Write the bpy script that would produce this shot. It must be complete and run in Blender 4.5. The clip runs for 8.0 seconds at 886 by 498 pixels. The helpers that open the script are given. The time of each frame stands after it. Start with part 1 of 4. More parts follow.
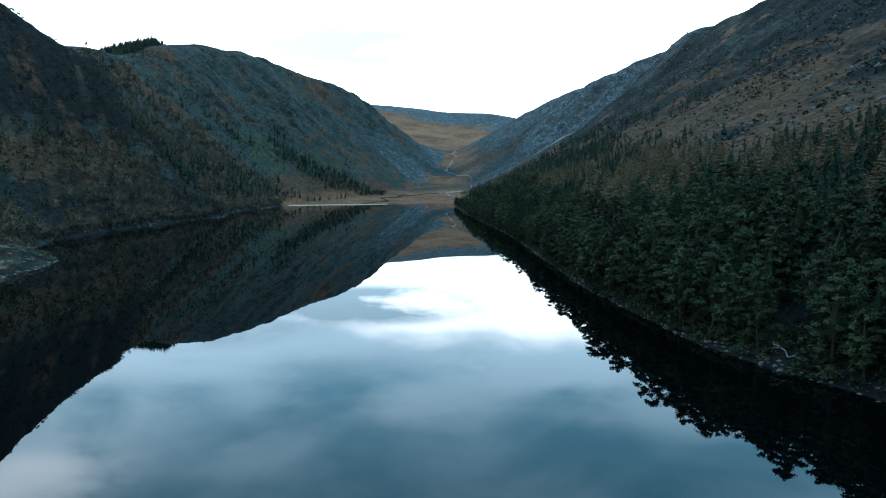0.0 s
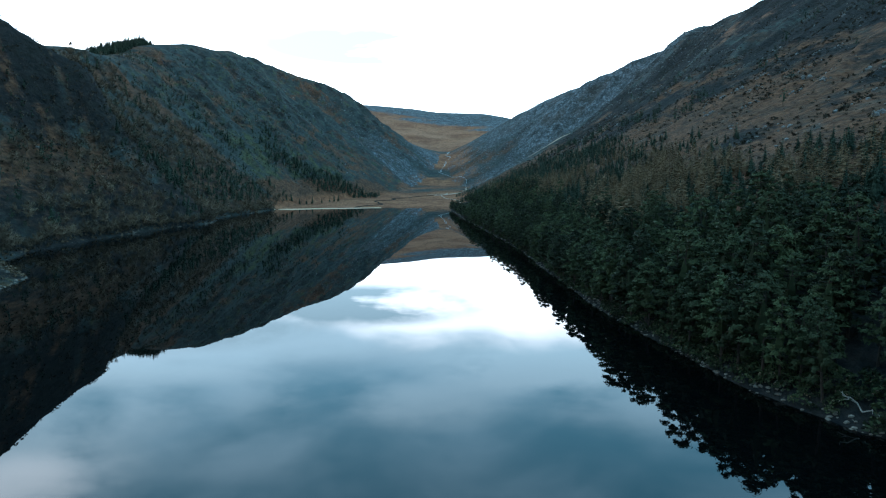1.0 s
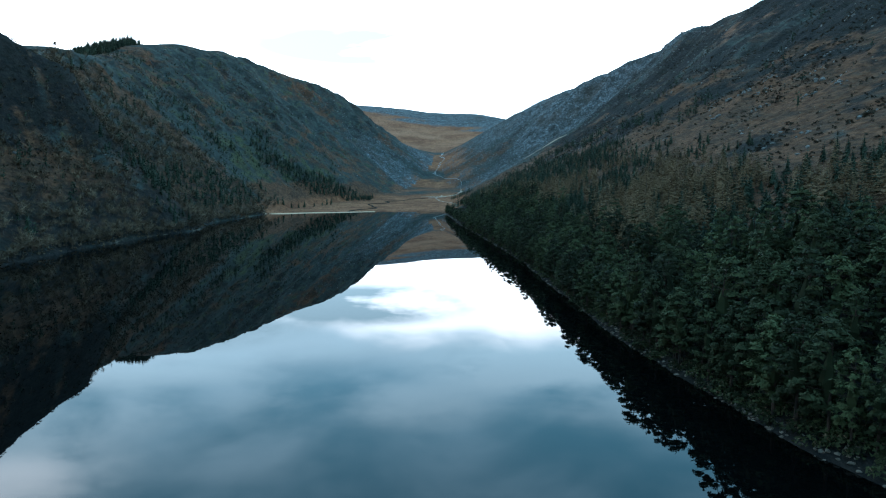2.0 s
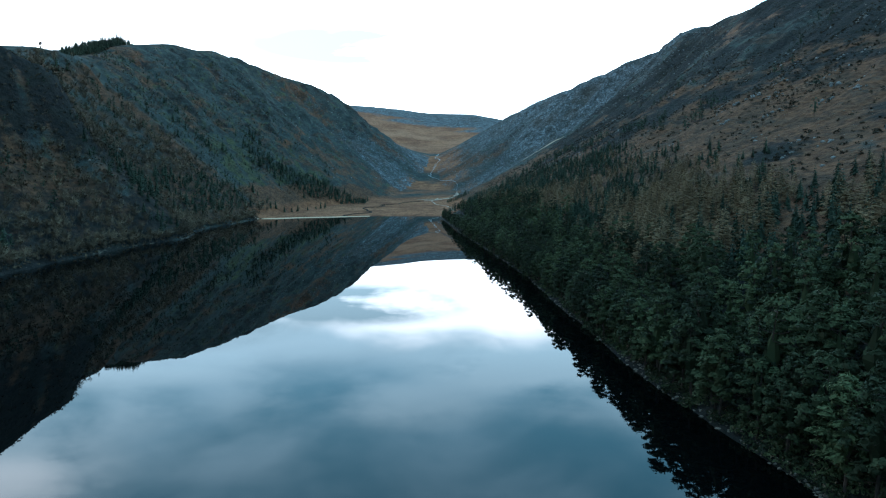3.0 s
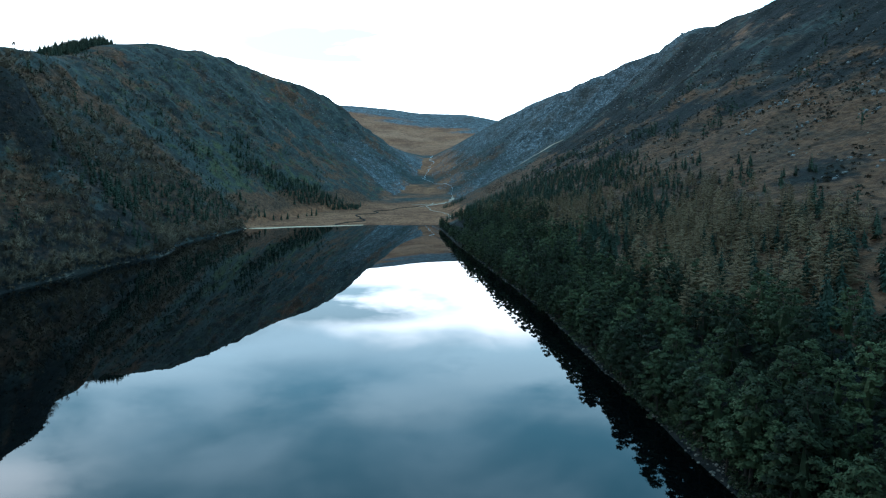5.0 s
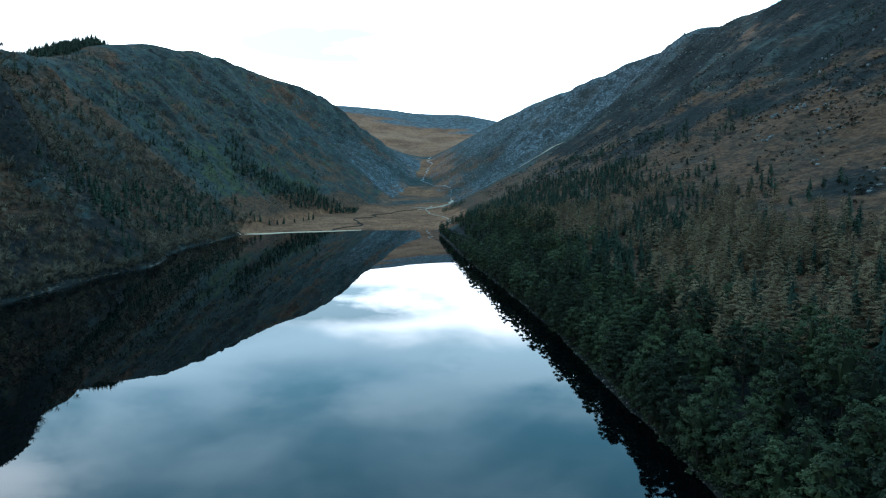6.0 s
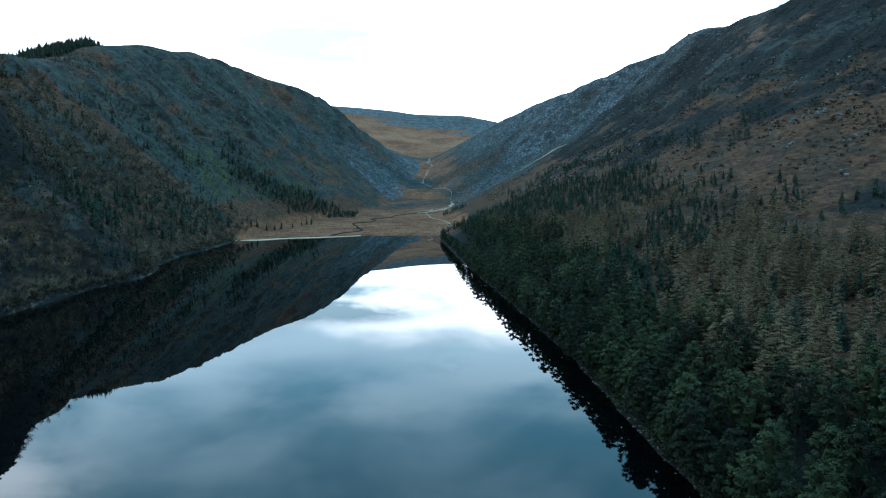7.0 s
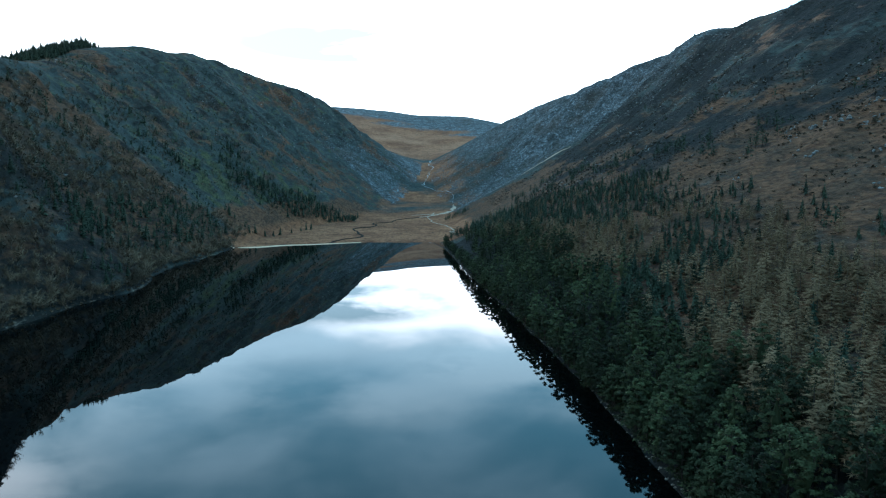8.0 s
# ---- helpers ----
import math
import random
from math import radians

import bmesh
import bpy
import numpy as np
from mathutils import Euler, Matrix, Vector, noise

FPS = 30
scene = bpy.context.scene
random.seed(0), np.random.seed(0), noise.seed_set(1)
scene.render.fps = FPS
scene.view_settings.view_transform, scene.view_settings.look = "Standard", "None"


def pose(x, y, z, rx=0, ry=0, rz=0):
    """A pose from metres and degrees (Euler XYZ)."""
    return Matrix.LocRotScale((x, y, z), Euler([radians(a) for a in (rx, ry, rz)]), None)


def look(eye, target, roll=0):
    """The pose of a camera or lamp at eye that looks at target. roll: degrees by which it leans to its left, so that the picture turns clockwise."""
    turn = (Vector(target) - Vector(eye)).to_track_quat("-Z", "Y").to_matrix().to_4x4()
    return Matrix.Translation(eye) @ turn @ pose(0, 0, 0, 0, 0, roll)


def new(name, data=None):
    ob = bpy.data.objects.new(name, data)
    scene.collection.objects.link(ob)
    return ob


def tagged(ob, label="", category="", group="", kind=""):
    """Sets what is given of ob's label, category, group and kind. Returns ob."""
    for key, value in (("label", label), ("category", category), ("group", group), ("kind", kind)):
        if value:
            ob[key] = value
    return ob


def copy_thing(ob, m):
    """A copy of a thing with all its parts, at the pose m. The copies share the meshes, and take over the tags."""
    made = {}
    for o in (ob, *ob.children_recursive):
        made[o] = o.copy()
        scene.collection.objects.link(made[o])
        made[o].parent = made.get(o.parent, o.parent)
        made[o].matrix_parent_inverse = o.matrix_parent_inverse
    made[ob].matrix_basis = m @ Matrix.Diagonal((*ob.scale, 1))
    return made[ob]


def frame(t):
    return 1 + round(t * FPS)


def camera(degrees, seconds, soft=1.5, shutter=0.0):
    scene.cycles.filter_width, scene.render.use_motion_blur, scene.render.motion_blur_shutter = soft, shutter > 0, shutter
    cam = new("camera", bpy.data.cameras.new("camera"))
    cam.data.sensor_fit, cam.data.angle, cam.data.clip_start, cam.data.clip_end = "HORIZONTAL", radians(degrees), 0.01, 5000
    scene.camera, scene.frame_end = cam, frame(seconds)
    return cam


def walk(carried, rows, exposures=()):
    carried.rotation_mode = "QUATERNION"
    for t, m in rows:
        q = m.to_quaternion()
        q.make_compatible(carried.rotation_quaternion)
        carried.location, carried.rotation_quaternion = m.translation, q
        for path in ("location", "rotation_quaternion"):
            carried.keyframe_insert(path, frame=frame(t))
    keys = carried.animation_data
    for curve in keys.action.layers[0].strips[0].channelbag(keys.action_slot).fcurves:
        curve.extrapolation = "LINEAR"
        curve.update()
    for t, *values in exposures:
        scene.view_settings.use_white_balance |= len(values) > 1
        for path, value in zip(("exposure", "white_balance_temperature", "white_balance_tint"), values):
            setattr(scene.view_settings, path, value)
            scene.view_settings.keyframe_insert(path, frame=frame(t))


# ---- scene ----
cam = camera(65.5, 8.0, soft=1.2)
# seconds, x, y, z, and the camera's turn about x, y and z in degrees
ROWS = [
    (0.0, 0.00, -0.00, 37.00, 84.14, -0.08, -0.00),
    (0.5, -1.47, 11.06, 38.92, 84.15, -0.01, -0.29),
    (1.0, -2.91, 22.00, 40.82, 84.14, 0.05, -0.58),
    (1.5, -4.19, 32.72, 43.00, 84.13, 0.09, -0.87),
    (3.0, -7.74, 64.27, 50.83, 84.10, 0.09, -1.60),
    (3.5, -8.92, 74.74, 53.45, 84.09, 0.08, -1.81),
    (4.0, -10.21, 85.30, 55.94, 84.07, 0.07, -1.99),
    (4.5, -11.44, 95.88, 58.43, 84.04, 0.08, -2.13),
    (6.0, -15.05, 127.66, 66.20, 83.99, 0.14, -2.48),
    (6.5, -16.16, 138.17, 68.70, 83.99, 0.17, -2.55),
    (7.0, -17.16, 148.72, 71.37, 83.99, 0.20, -2.58),
    (7.5, -17.97, 159.31, 74.44, 84.00, 0.21, -2.56),
    (8.0, -18.73, 169.89, 77.50, 83.98, 0.23, -2.54),
]
walk(cam, [(t, pose(x, y, z, rx, ry, rz)) for t, x, y, z, rx, ry, rz in ROWS], [(0.0, 0.0, 5700.0, 9.0), (8.0, 0.0, 5700.0, 9.0)])

# ---------------------------------------------------------------- light
SUN_AZ, SUN_EL = radians(-44), radians(27)          # from the view's middle (+y) to the right, and up
world = bpy.data.worlds.new("world")
scene.world = world
world.use_nodes = True
wt = world.node_tree
wt.nodes.clear()


def link(tree, a, b):
    tree.links.new(a, b)


def ramp(tree, src, stops, mode="EASE"):
    r = tree.nodes.new("ShaderNodeValToRGB")
    r.color_ramp.interpolation = mode
    els = r.color_ramp.elements
    while len(els) < len(stops):
        els.new(0.5)
    for e, (p, c) in zip(els, stops):
        e.position = p
        e.color = (*c, 1) if isinstance(c, tuple) else (c, c, c, 1)
    link(tree, src, r.inputs[0])
    return r.outputs[0]


def mixed(tree, fac, a, b, blend="MIX"):
    m = tree.nodes.new("ShaderNodeMix")
    m.data_type, m.blend_type = "RGBA", blend
    for sock, val in ((m.inputs[0], fac), (m.inputs[6], a), (m.inputs[7], b)):
        if isinstance(val, bpy.types.NodeSocket):
            link(tree, val, sock)
        elif isinstance(val, tuple):
            sock.default_value = (*val, 1)
        else:
            sock.default_value = val
    return m.outputs[2]


def maths(tree, op, a, b=None, clamp=False):
    m = tree.nodes.new("ShaderNodeMath")
    m.operation, m.use_clamp = op, clamp
    for sock, val in ((m.inputs[0], a), (m.inputs[1], b)):
        if isinstance(val, bpy.types.NodeSocket):
            link(tree, val, sock)
        elif val is not None:
            sock.default_value = val
    return m.outputs[0]


def build_sky():
    """A blue-grey deck of cloud over a bright, veiled band of sky above the head of the valley."""
    t = wt
    out = t.nodes.new("ShaderNodeOutputWorld")
    bg = t.nodes.new("ShaderNodeBackground")
    bg.inputs["Strength"].default_value = 0.1
    sky = t.nodes.new("ShaderNodeTexSky")
    sky.sky_type, sky.sun_disc = "NISHITA", False
    sky.sun_elevation, sky.sun_rotation = SUN_EL, SUN_AZ
    nrm = t.nodes.new("ShaderNodeVectorMath")
    nrm.operation = "NORMALIZE"
    link(t, t.nodes.new("ShaderNodeTexCoord").outputs["Generated"], nrm.inputs[0])
    way = nrm.outputs[0]
    sep = t.nodes.new("ShaderNodeSeparateXYZ")
    link(t, way, sep.inputs[0])
    sx, sy, sz = sep.outputs
    up = maths(t, "MAXIMUM", sz, 0.0)

    def cloud_noise(flat, scale, detail, rough, shift, stretch=1.0):
        den = maths(t, "ADD", up, flat)
        com = t.nodes.new("ShaderNodeCombineXYZ")
        link(t, maths(t, "MULTIPLY", maths(t, "DIVIDE", sx, den), stretch), com.inputs[0])
        link(t, maths(t, "DIVIDE", sy, den), com.inputs[1])
        mp = t.nodes.new("ShaderNodeMapping")
        mp.inputs["Location"].default_value = shift
        link(t, com.outputs[0], mp.inputs[0])
        n = t.nodes.new("ShaderNodeTexNoise")
        n.inputs["Scale"].default_value, n.inputs["Detail"].default_value, n.inputs["Roughness"].default_value = scale, detail, rough
        n.inputs["Distortion"].default_value = 0.3
        link(t, mp.outputs[0], n.inputs["Vector"])
        return n.outputs[0]

    def patch(az, el, wide, high, k):
        """A soft oval patch of cloud about a bearing and a height, both in degrees."""
        u = maths(t, "DIVIDE", maths(t, "SUBTRACT", maths(t, "DIVIDE", sx, maths(t, "MAXIMUM", sy, 0.05)), math.tan(radians(az))), math.tan(radians(wide)))
        v = maths(t, "DIVIDE", maths(t, "SUBTRACT", sz, math.sin(radians(el))), math.sin(radians(high)))
        q = maths(t, "ADD", maths(t, "MULTIPLY", u, u), maths(t, "MULTIPLY", v, v))
        q = maths(t, "ADD", q, maths(t, "MULTIPLY", maths(t, "SUBTRACT", broad, 0.5), 1.5))
        window = ramp(t, maths(t, "MULTIPLY", q, 0.5), [(0.0, 1.0), (1.0, 0.0)])
        shape = ramp(t, maths(t, "ADD", maths(t, "MULTIPLY", billow, 0.55), maths(t, "MULTIPLY", wisp, 0.45)), [(0.37, 0.0), (0.56, 1.0)])
        return maths(t, "MULTIPLY", maths(t, "MULTIPLY", maths(t, "MULTIPLY", window, shape), k, True), maths(t, "GREATER_THAN", sy, 0.0))

    billow = cloud_noise(0.30, 2.6, 5.0, 0.5, (3.1, 0.4, 0.0))
    wisp = cloud_noise(0.12, 2.2, 6.0, 0.6, (7.7, 2.0, 0.0), 0.7)
    broad = cloud_noise(0.22, 1.0, 3.0, 0.45, CLOUD_SHIFT)
    # height of the deck's ragged lower edge
    lifted = maths(t, "ADD", sz, maths(t, "ADD", maths(t, "MULTIPLY", maths(t, "SUBTRACT", broad, 0.5), -0.07), maths(t, "MULTIPLY", maths(t, "SUBTRACT", billow, 0.5), -0.09)))
    lifted = maths(t, "ADD", lifted, maths(t, "MULTIPLY", maths(t, "ABSOLUTE", maths(t, "SUBTRACT", sx, 0.10)), 0.115))
    deck = ramp(t, lifted, [(0.220, 0.0), (0.256, 1.0)])
    shade = mixed(t, ramp(t, billow, [(0.36, 0.0), (0.72, 0.8)]), DECK_DARK, DECK_LIGHT)
    shade = mixed(t, ramp(t, broad, [(0.40, 0.0), (0.66, 0.22)]), shade, DECK_LIGHT)
    shade = mixed(t, ramp(t, sz, [(0.230, 0.9), (0.295, 0.0)]), shade, (15.2, 21.0, 23.5))
    for az, el, wide, high, k in PUFFS:
        shade = mixed(t, patch(az, el, wide, high, k), shade, PUFF)
    shade = mixed(t, patch(-32, 21.8, 5, 2.0, 1.0), shade, (30.0, 34.5, 36.0))
    cloud = mixed(t, deck, BRIGHT, shade)
    # grey wisps across the bright band
    for az, el, wide, high, k in WISPS:
        cloud = mixed(t, patch(az, el, wide, high, k), cloud, WISP)
    # dimmer away from a bearing skewed right, added to brighten the left hill
    dot = t.nodes.new("ShaderNodeVectorMath")
    dot.operation = "DOT_PRODUCT"
    link(t, way, dot.inputs[0])
    dot.inputs[1].default_value = (0.36, 0.895, 0.27)
    dim = ramp(t, maths(t, "ADD", maths(t, "MULTIPLY", dot.outputs["Value"], 0.5), 0.5), [(0.0, BACK), (0.5, 0.5 + 0.5 * BACK), (0.88, 1.0)], "LINEAR")
    cloud = mixed(t, 1.0, cloud, dim, "MULTIPLY")
    link(t, mixed(t, 1.0, cloud, mixed(t, 1.0, sky.outputs[0], (0.25, 0.25, 0.25), "MULTIPLY"), "ADD"), bg.inputs["Color"])
    link(t, bg.outputs[0], out.inputs["Surface"])


BRIGHT = (42.0, 44.0, 44.0)
DECK_DARK, DECK_LIGHT = (3.2, 9.6, 12.9), (12.4, 20.2, 24.2)
BACK = 0.26
CLOUD_SHIFT = (0.0, 0.0, 0.0)
PUFF, WISP = (15.4, 22.3, 25.2), (9.0, 13.2, 14.8)
PUFFS = [(7, 15.6, 8, 2.0, 1.3), (-1, 18.6, 7, 1.8, 0.9), (-12, 17.2, 7, 1.9, 0.6), (-27, 17.4, 8, 2.0, 0.75), (-31, 21.5, 8, 2.6, 1.4), (-18, 14.0, 11, 1.8, 0.95), (16, 17.5, 9, 2.4, 0.5), (-14, 21.5, 10, 1.9, 0.25)]
WISPS = [(-6, 10.4, 9, 1.5, 1.3), (-17, 11.6, 10, 1.6, 1.1), (5, 6.2, 6, 1.0, 0.9)]
build_sky()
sun = new("sun", bpy.data.lights.new("sun", "SUN"))
sun.data.energy, sun.data.angle, sun.data.color = 0.32, radians(12), (1.0, 0.9, 0.76)
ce = math.cos(SUN_EL)
sun.matrix_world = look((math.sin(SUN_AZ) * ce * 900, math.cos(SUN_AZ) * ce * 900, math.sin(SUN_EL) * 900), (0, 0, 0))
scene.view_settings.exposure = 0.0

# ---------------------------------------------------------------- materials
def material(name):
    m = bpy.data.materials.new(name)
    m.use_nodes = True
    t = m.node_tree
    b = t.nodes["Principled BSDF"]
    return m, t, b


def noise_at(t, scale, detail=4.0, rough=0.55, stretch=None, shift=0.0):
    n = t.nodes.new("ShaderNodeTexNoise")
    n.inputs["Scale"].default_value, n.inputs["Detail"].default_value, n.inputs["Roughness"].default_value = scale, detail, rough
    g = t.nodes.new("ShaderNodeNewGeometry")
    src = g.outputs["Position"]
    if stretch or shift:
        mp = t.nodes.new("ShaderNodeMapping")
        mp.inputs["Scale"].default_value = stretch or (1, 1, 1)
        mp.inputs["Location"].default_value = (shift, shift * 0.7, shift * 0.3)
        link(t, src, mp.inputs[0])
        src = mp.outputs[0]
    link(t, src, n.inputs["Vector"])
    return n.outputs[0]


def bumped(t, b, height, strength, distance):
    n = t.nodes.new("ShaderNodeBump")
    n.inputs["Strength"].default_value, n.inputs["Distance"].default_value = strength, distance
    link(t, height, n.inputs["Height"])
    link(t, n.outputs[0], b.inputs["Normal"])


def foliage(name, dark, light, rough=0.75, stand=0.9, contrast=1.0):
    """Needles or twigs: each tuft and each tree its own shade."""
    m, t, b = material(name)
    at = t.nodes.new("ShaderNodeAttribute")
    at.attribute_name = "tint"
    info = t.nodes.new("ShaderNodeObjectInfo")
    tree = maths(t, "FRACT", maths(t, "ADD", at.outputs["Fac"], info.outputs["Random"]))
    geo = t.nodes.new("ShaderNodeNewGeometry")
    fac = maths(t, "ADD", maths(t, "MULTIPLY", tree, 0.86), maths(t, "MULTIPLY", geo.outputs["Random Per Island"], 0.14))
    fac = maths(t, "ADD", fac, maths(t, "MULTIPLY", maths(t, "SUBTRACT", noise_at(t, 0.022, 4.0, 0.6), 0.5), stand), True)
    col = mixed(t, maths(t, "POWER", fac, contrast), dark, light)
    n = noise_at(t, 0.35, 2.0)
    col = mixed(t, maths(t, "MULTIPLY", n, 0.4), col, tuple(0.55 * (a + c) for a, c in zip(dark, light)))
    link(t, col, b.inputs["Base Color"])
    b.inputs["Roughness"].default_value = rough
    b.inputs["Specular IOR Level"].default_value = 0.08
    return m


PINE = foliage("pine_needles", (0.012, 0.015, 0.010), (0.098, 0.118, 0.052), stand=0.5, contrast=1.9)
SPRUCE = foliage("spruce_needles", (0.026, 0.042, 0.031), (0.070, 0.098, 0.064))
LARCH = foliage("bare_larch_twigs", (0.142, 0.098, 0.055), (0.315, 0.216, 0.124), 0.9)
TWIGS = foliage("bare_winter_twigs", (0.064, 0.053, 0.039), (0.25, 0.18, 0.115), 0.9, 1.6)
BUSH = foliage("heather_and_gorse", (0.026, 0.024, 0.018), (0.070, 0.056, 0.038), 0.9)


def bark(name, a, b_):
    m, t, b = material(name)
    n = noise_at(t, 3.0, 5.0, 0.65, (1, 1, 0.25))
    link(t, mixed(t, ramp(t, n, [(0.35, 0.0), (0.65, 1.0)]), a, b_), b.inputs["Base Color"])
    b.inputs["Roughness"].default_value = 0.9
    bumped(t, b, n, 0.6, 0.05)
    return m


PINE_BARK = bark("pine_bark", (0.035, 0.026, 0.021), (0.085, 0.052, 0.036))
GREY_BARK = bark("grey_bark", (0.06, 0.052, 0.045), (0.14, 0.12, 0.10))
DEAD_WOOD = bark("bleached_dead_wood", (0.24, 0.21, 0.18), (0.42, 0.38, 0.33))


def stone(name, a, b_, scale=0.8):
    m, t, b = material(name)
    n, k = noise_at(t, scale, 6.0, 0.65), noise_at(t, scale * 6, 3.0, 0.6, None, 3.0)
    geo = t.nodes.new("ShaderNodeNewGeometry")
    col = mixed(t, ramp(t, n, [(0.3, 0.0), (0.7, 1.0)]), a, b_)
    col = mixed(t, maths(t, "MULTIPLY", geo.outputs["Random Per Island"], 0.55), col, tuple(0.4 * c for c in a))
    col = mixed(t, ramp(t, k, [(0.55, 0.0), (0.75, 0.5)]), col, (0.10, 0.11, 0.07))
    link(t, col, b.inputs["Base Color"])
    b.inputs["Roughness"].default_value = 0.85
    b.inputs["Specular IOR Level"].default_value = 0.15
    bumped(t, b, k, 0.5, 0.08)
    return m


GRANITE = stone("weathered_granite", (0.17, 0.17, 0.165), (0.34, 0.335, 0.32))
SHORE_STONE = stone("pale_shore_stone", (0.14, 0.120, 0.098), (0.37, 0.32, 0.26), 1.5)


def make_ground():
    """Moorland: heather, bracken, grass, rock and sand by the zones stored on the sheet, broken up at several scales."""
    m, t, b = material("moorland")

    def zone(name):
        at = t.nodes.new("ShaderNodeAttribute")
        at.attribute_name = name
        s = t.nodes.new("ShaderNodeSeparateColor")
        link(t, at.outputs["Color"], s.inputs[0])
        return s.outputs

    bracken, heather, scree = list(zone("zone_a"))[:3]
    green, sand, moor = list(zone("zone_b"))[:3]
    big, mid = noise_at(t, 0.012, 5.0, 0.6), noise_at(t, 0.06, 5.0, 0.62, None, 9.0)
    fine, grit = noise_at(t, 0.38, 5.0, 0.65, (1.0, 0.4, 1.0), 4.0), noise_at(t, 1.6, 4.0, 0.6, (1.0, 0.5, 1.0), 2.0)
    streak = noise_at(t, 0.042, 8.0, 0.72, (1.0, 0.45, 1.0), 5.0)

    tatter = mixed(t, 0.5, streak, noise_at(t, 0.12, 6.0, 0.7, (1.0, 0.35, 1.0), 13.0))

    def ragged(mask, n, soft=0.22, amp=2.4):
        v = maths(t, "ADD", mask, maths(t, "MULTIPLY", maths(t, "SUBTRACT", n, 0.5), amp))
        return ramp(t, v, [(0.5 - soft, 0.0), (0.5 + soft, 1.0)])

    col = mixed(t, ramp(t, mid, [(0.32, 0.0), (0.68, 1.0)]), (0.037, 0.049, 0.048), (0.075, 0.089, 0.081))
    col = mixed(t, ragged(green, mid), col, mixed(t, ramp(t, fine, [(0.35, 0.0), (0.7, 1.0)]), (0.050, 0.060, 0.031), (0.108, 0.113, 0.054)))
    col = mixed(t, ragged(bracken, streak), col, mixed(t, ramp(t, fine, [(0.3, 0.0), (0.72, 1.0)]), (0.078, 0.039, 0.023), (0.19, 0.098, 0.056)))
    col = mixed(t, ragged(moor, big, 0.3, 1.5), col, mixed(t, mixed(t, 0.45, ramp(t, big, [(0.35, 0.0), (0.65, 1.0)]), ramp(t, mid, [(0.38, 0.0), (0.62, 1.0)])), (0.155, 0.063, 0.033), (0.365, 0.165, 0.086)))
    # upland moor is coloured paler to make up for the missing distance haze
    pale = maths(t, "SUBTRACT", moor, 1.0, True)
    col = mixed(t, maths(t, "MULTIPLY", pale, ramp(t, big, [(0.3, 0.65), (0.6, 1.0)])), col, mixed(t, mid, (0.39, 0.190, 0.108), (0.48, 0.255, 0.150)))
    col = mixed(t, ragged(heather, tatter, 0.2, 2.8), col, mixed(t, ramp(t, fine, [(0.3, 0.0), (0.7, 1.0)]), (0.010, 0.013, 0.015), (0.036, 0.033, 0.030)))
    blocks = noise_at(t, 0.15, 7.0, 0.7, None, 23.0)
    rock = mixed(t, ramp(t, mixed(t, 0.3, blocks, grit), [(0.36, 0.0), (0.64, 1.0)]), (0.10, 0.120, 0.136), (0.43, 0.475, 0.505))
    rock = mixed(t, ramp(t, streak, [(0.48, 0.0), (0.68, 0.7)]), rock, (0.040, 0.046, 0.048))
    vor = t.nodes.new("ShaderNodeTexVoronoi")
    vor.inputs["Scale"].default_value = 0.22
    geo = t.nodes.new("ShaderNodeNewGeometry")
    link(t, geo.outputs["Position"], vor.inputs["Vector"])
    rock = mixed(t, ramp(t, vor.outputs["Distance"], [(0.1, 0.0), (0.8, 0.75)]), rock, (0.030, 0.034, 0.034))
    rock = mixed(t, ramp(t, mid, [(0.44, 0.0), (0.62, 0.62)]), rock, (0.036, 0.040, 0.040))
    rock = mixed(t, ramp(t, big, [(0.52, 0.0), (0.66, 0.5)]), rock, (0.082, 0.062, 0.046))
    col = mixed(t, ragged(scree, mixed(t, 0.5, fine, tatter), 0.25, 2.8), col, rock)
    col = mixed(t, ragged(sand, fine, 0.15, 1.5), col, mixed(t, grit, (0.22, 0.18, 0.14), (0.42, 0.37, 0.30)))
    blotch = noise_at(t, 0.06, 9.0, 0.66, (1.0, 0.4, 1.0), 17.0)
    col = mixed(t, maths(t, "MULTIPLY", ramp(t, blotch, [(0.46, 0.0), (0.60, 0.42)]), maths(t, "SUBTRACT", 1.0, moor, True)), col, mixed(t, fine, (0.016, 0.020, 0.019), (0.040, 0.042, 0.032)))
    tuft = noise_at(t, 0.27, 5.0, 0.7, (1.0, 0.35, 1.0), 31.0)
    col = mixed(t, ramp(t, tuft, [(0.50, 0.0), (0.60, 0.5)]), col, (0.022, 0.020, 0.016))
    link(t, col, b.inputs["Base Color"])
    b.inputs["Roughness"].default_value = 0.95
    b.inputs["Specular IOR Level"].default_value = 0.06
    h = maths(t, "ADD", maths(t, "MULTIPLY", mid, 3.0), maths(t, "ADD", fine, maths(t, "MULTIPLY", grit, 0.35)))
    bumped(t, b, h, 0.9, 1.6)
    return m


def make_water():
    m, t, b = material("still_dark_water")
    b.inputs["Base Color"].default_value = (0.0012, 0.0018, 0.002, 1)
    b.inputs["Roughness"].default_value = 0.005
    b.inputs["IOR"].default_value = 1.333
    n = noise_at(t, 0.9, 2.0, 0.5, (1, 0.6, 1))
    bumped(t, b, n, 0.012, 0.05)
    return m


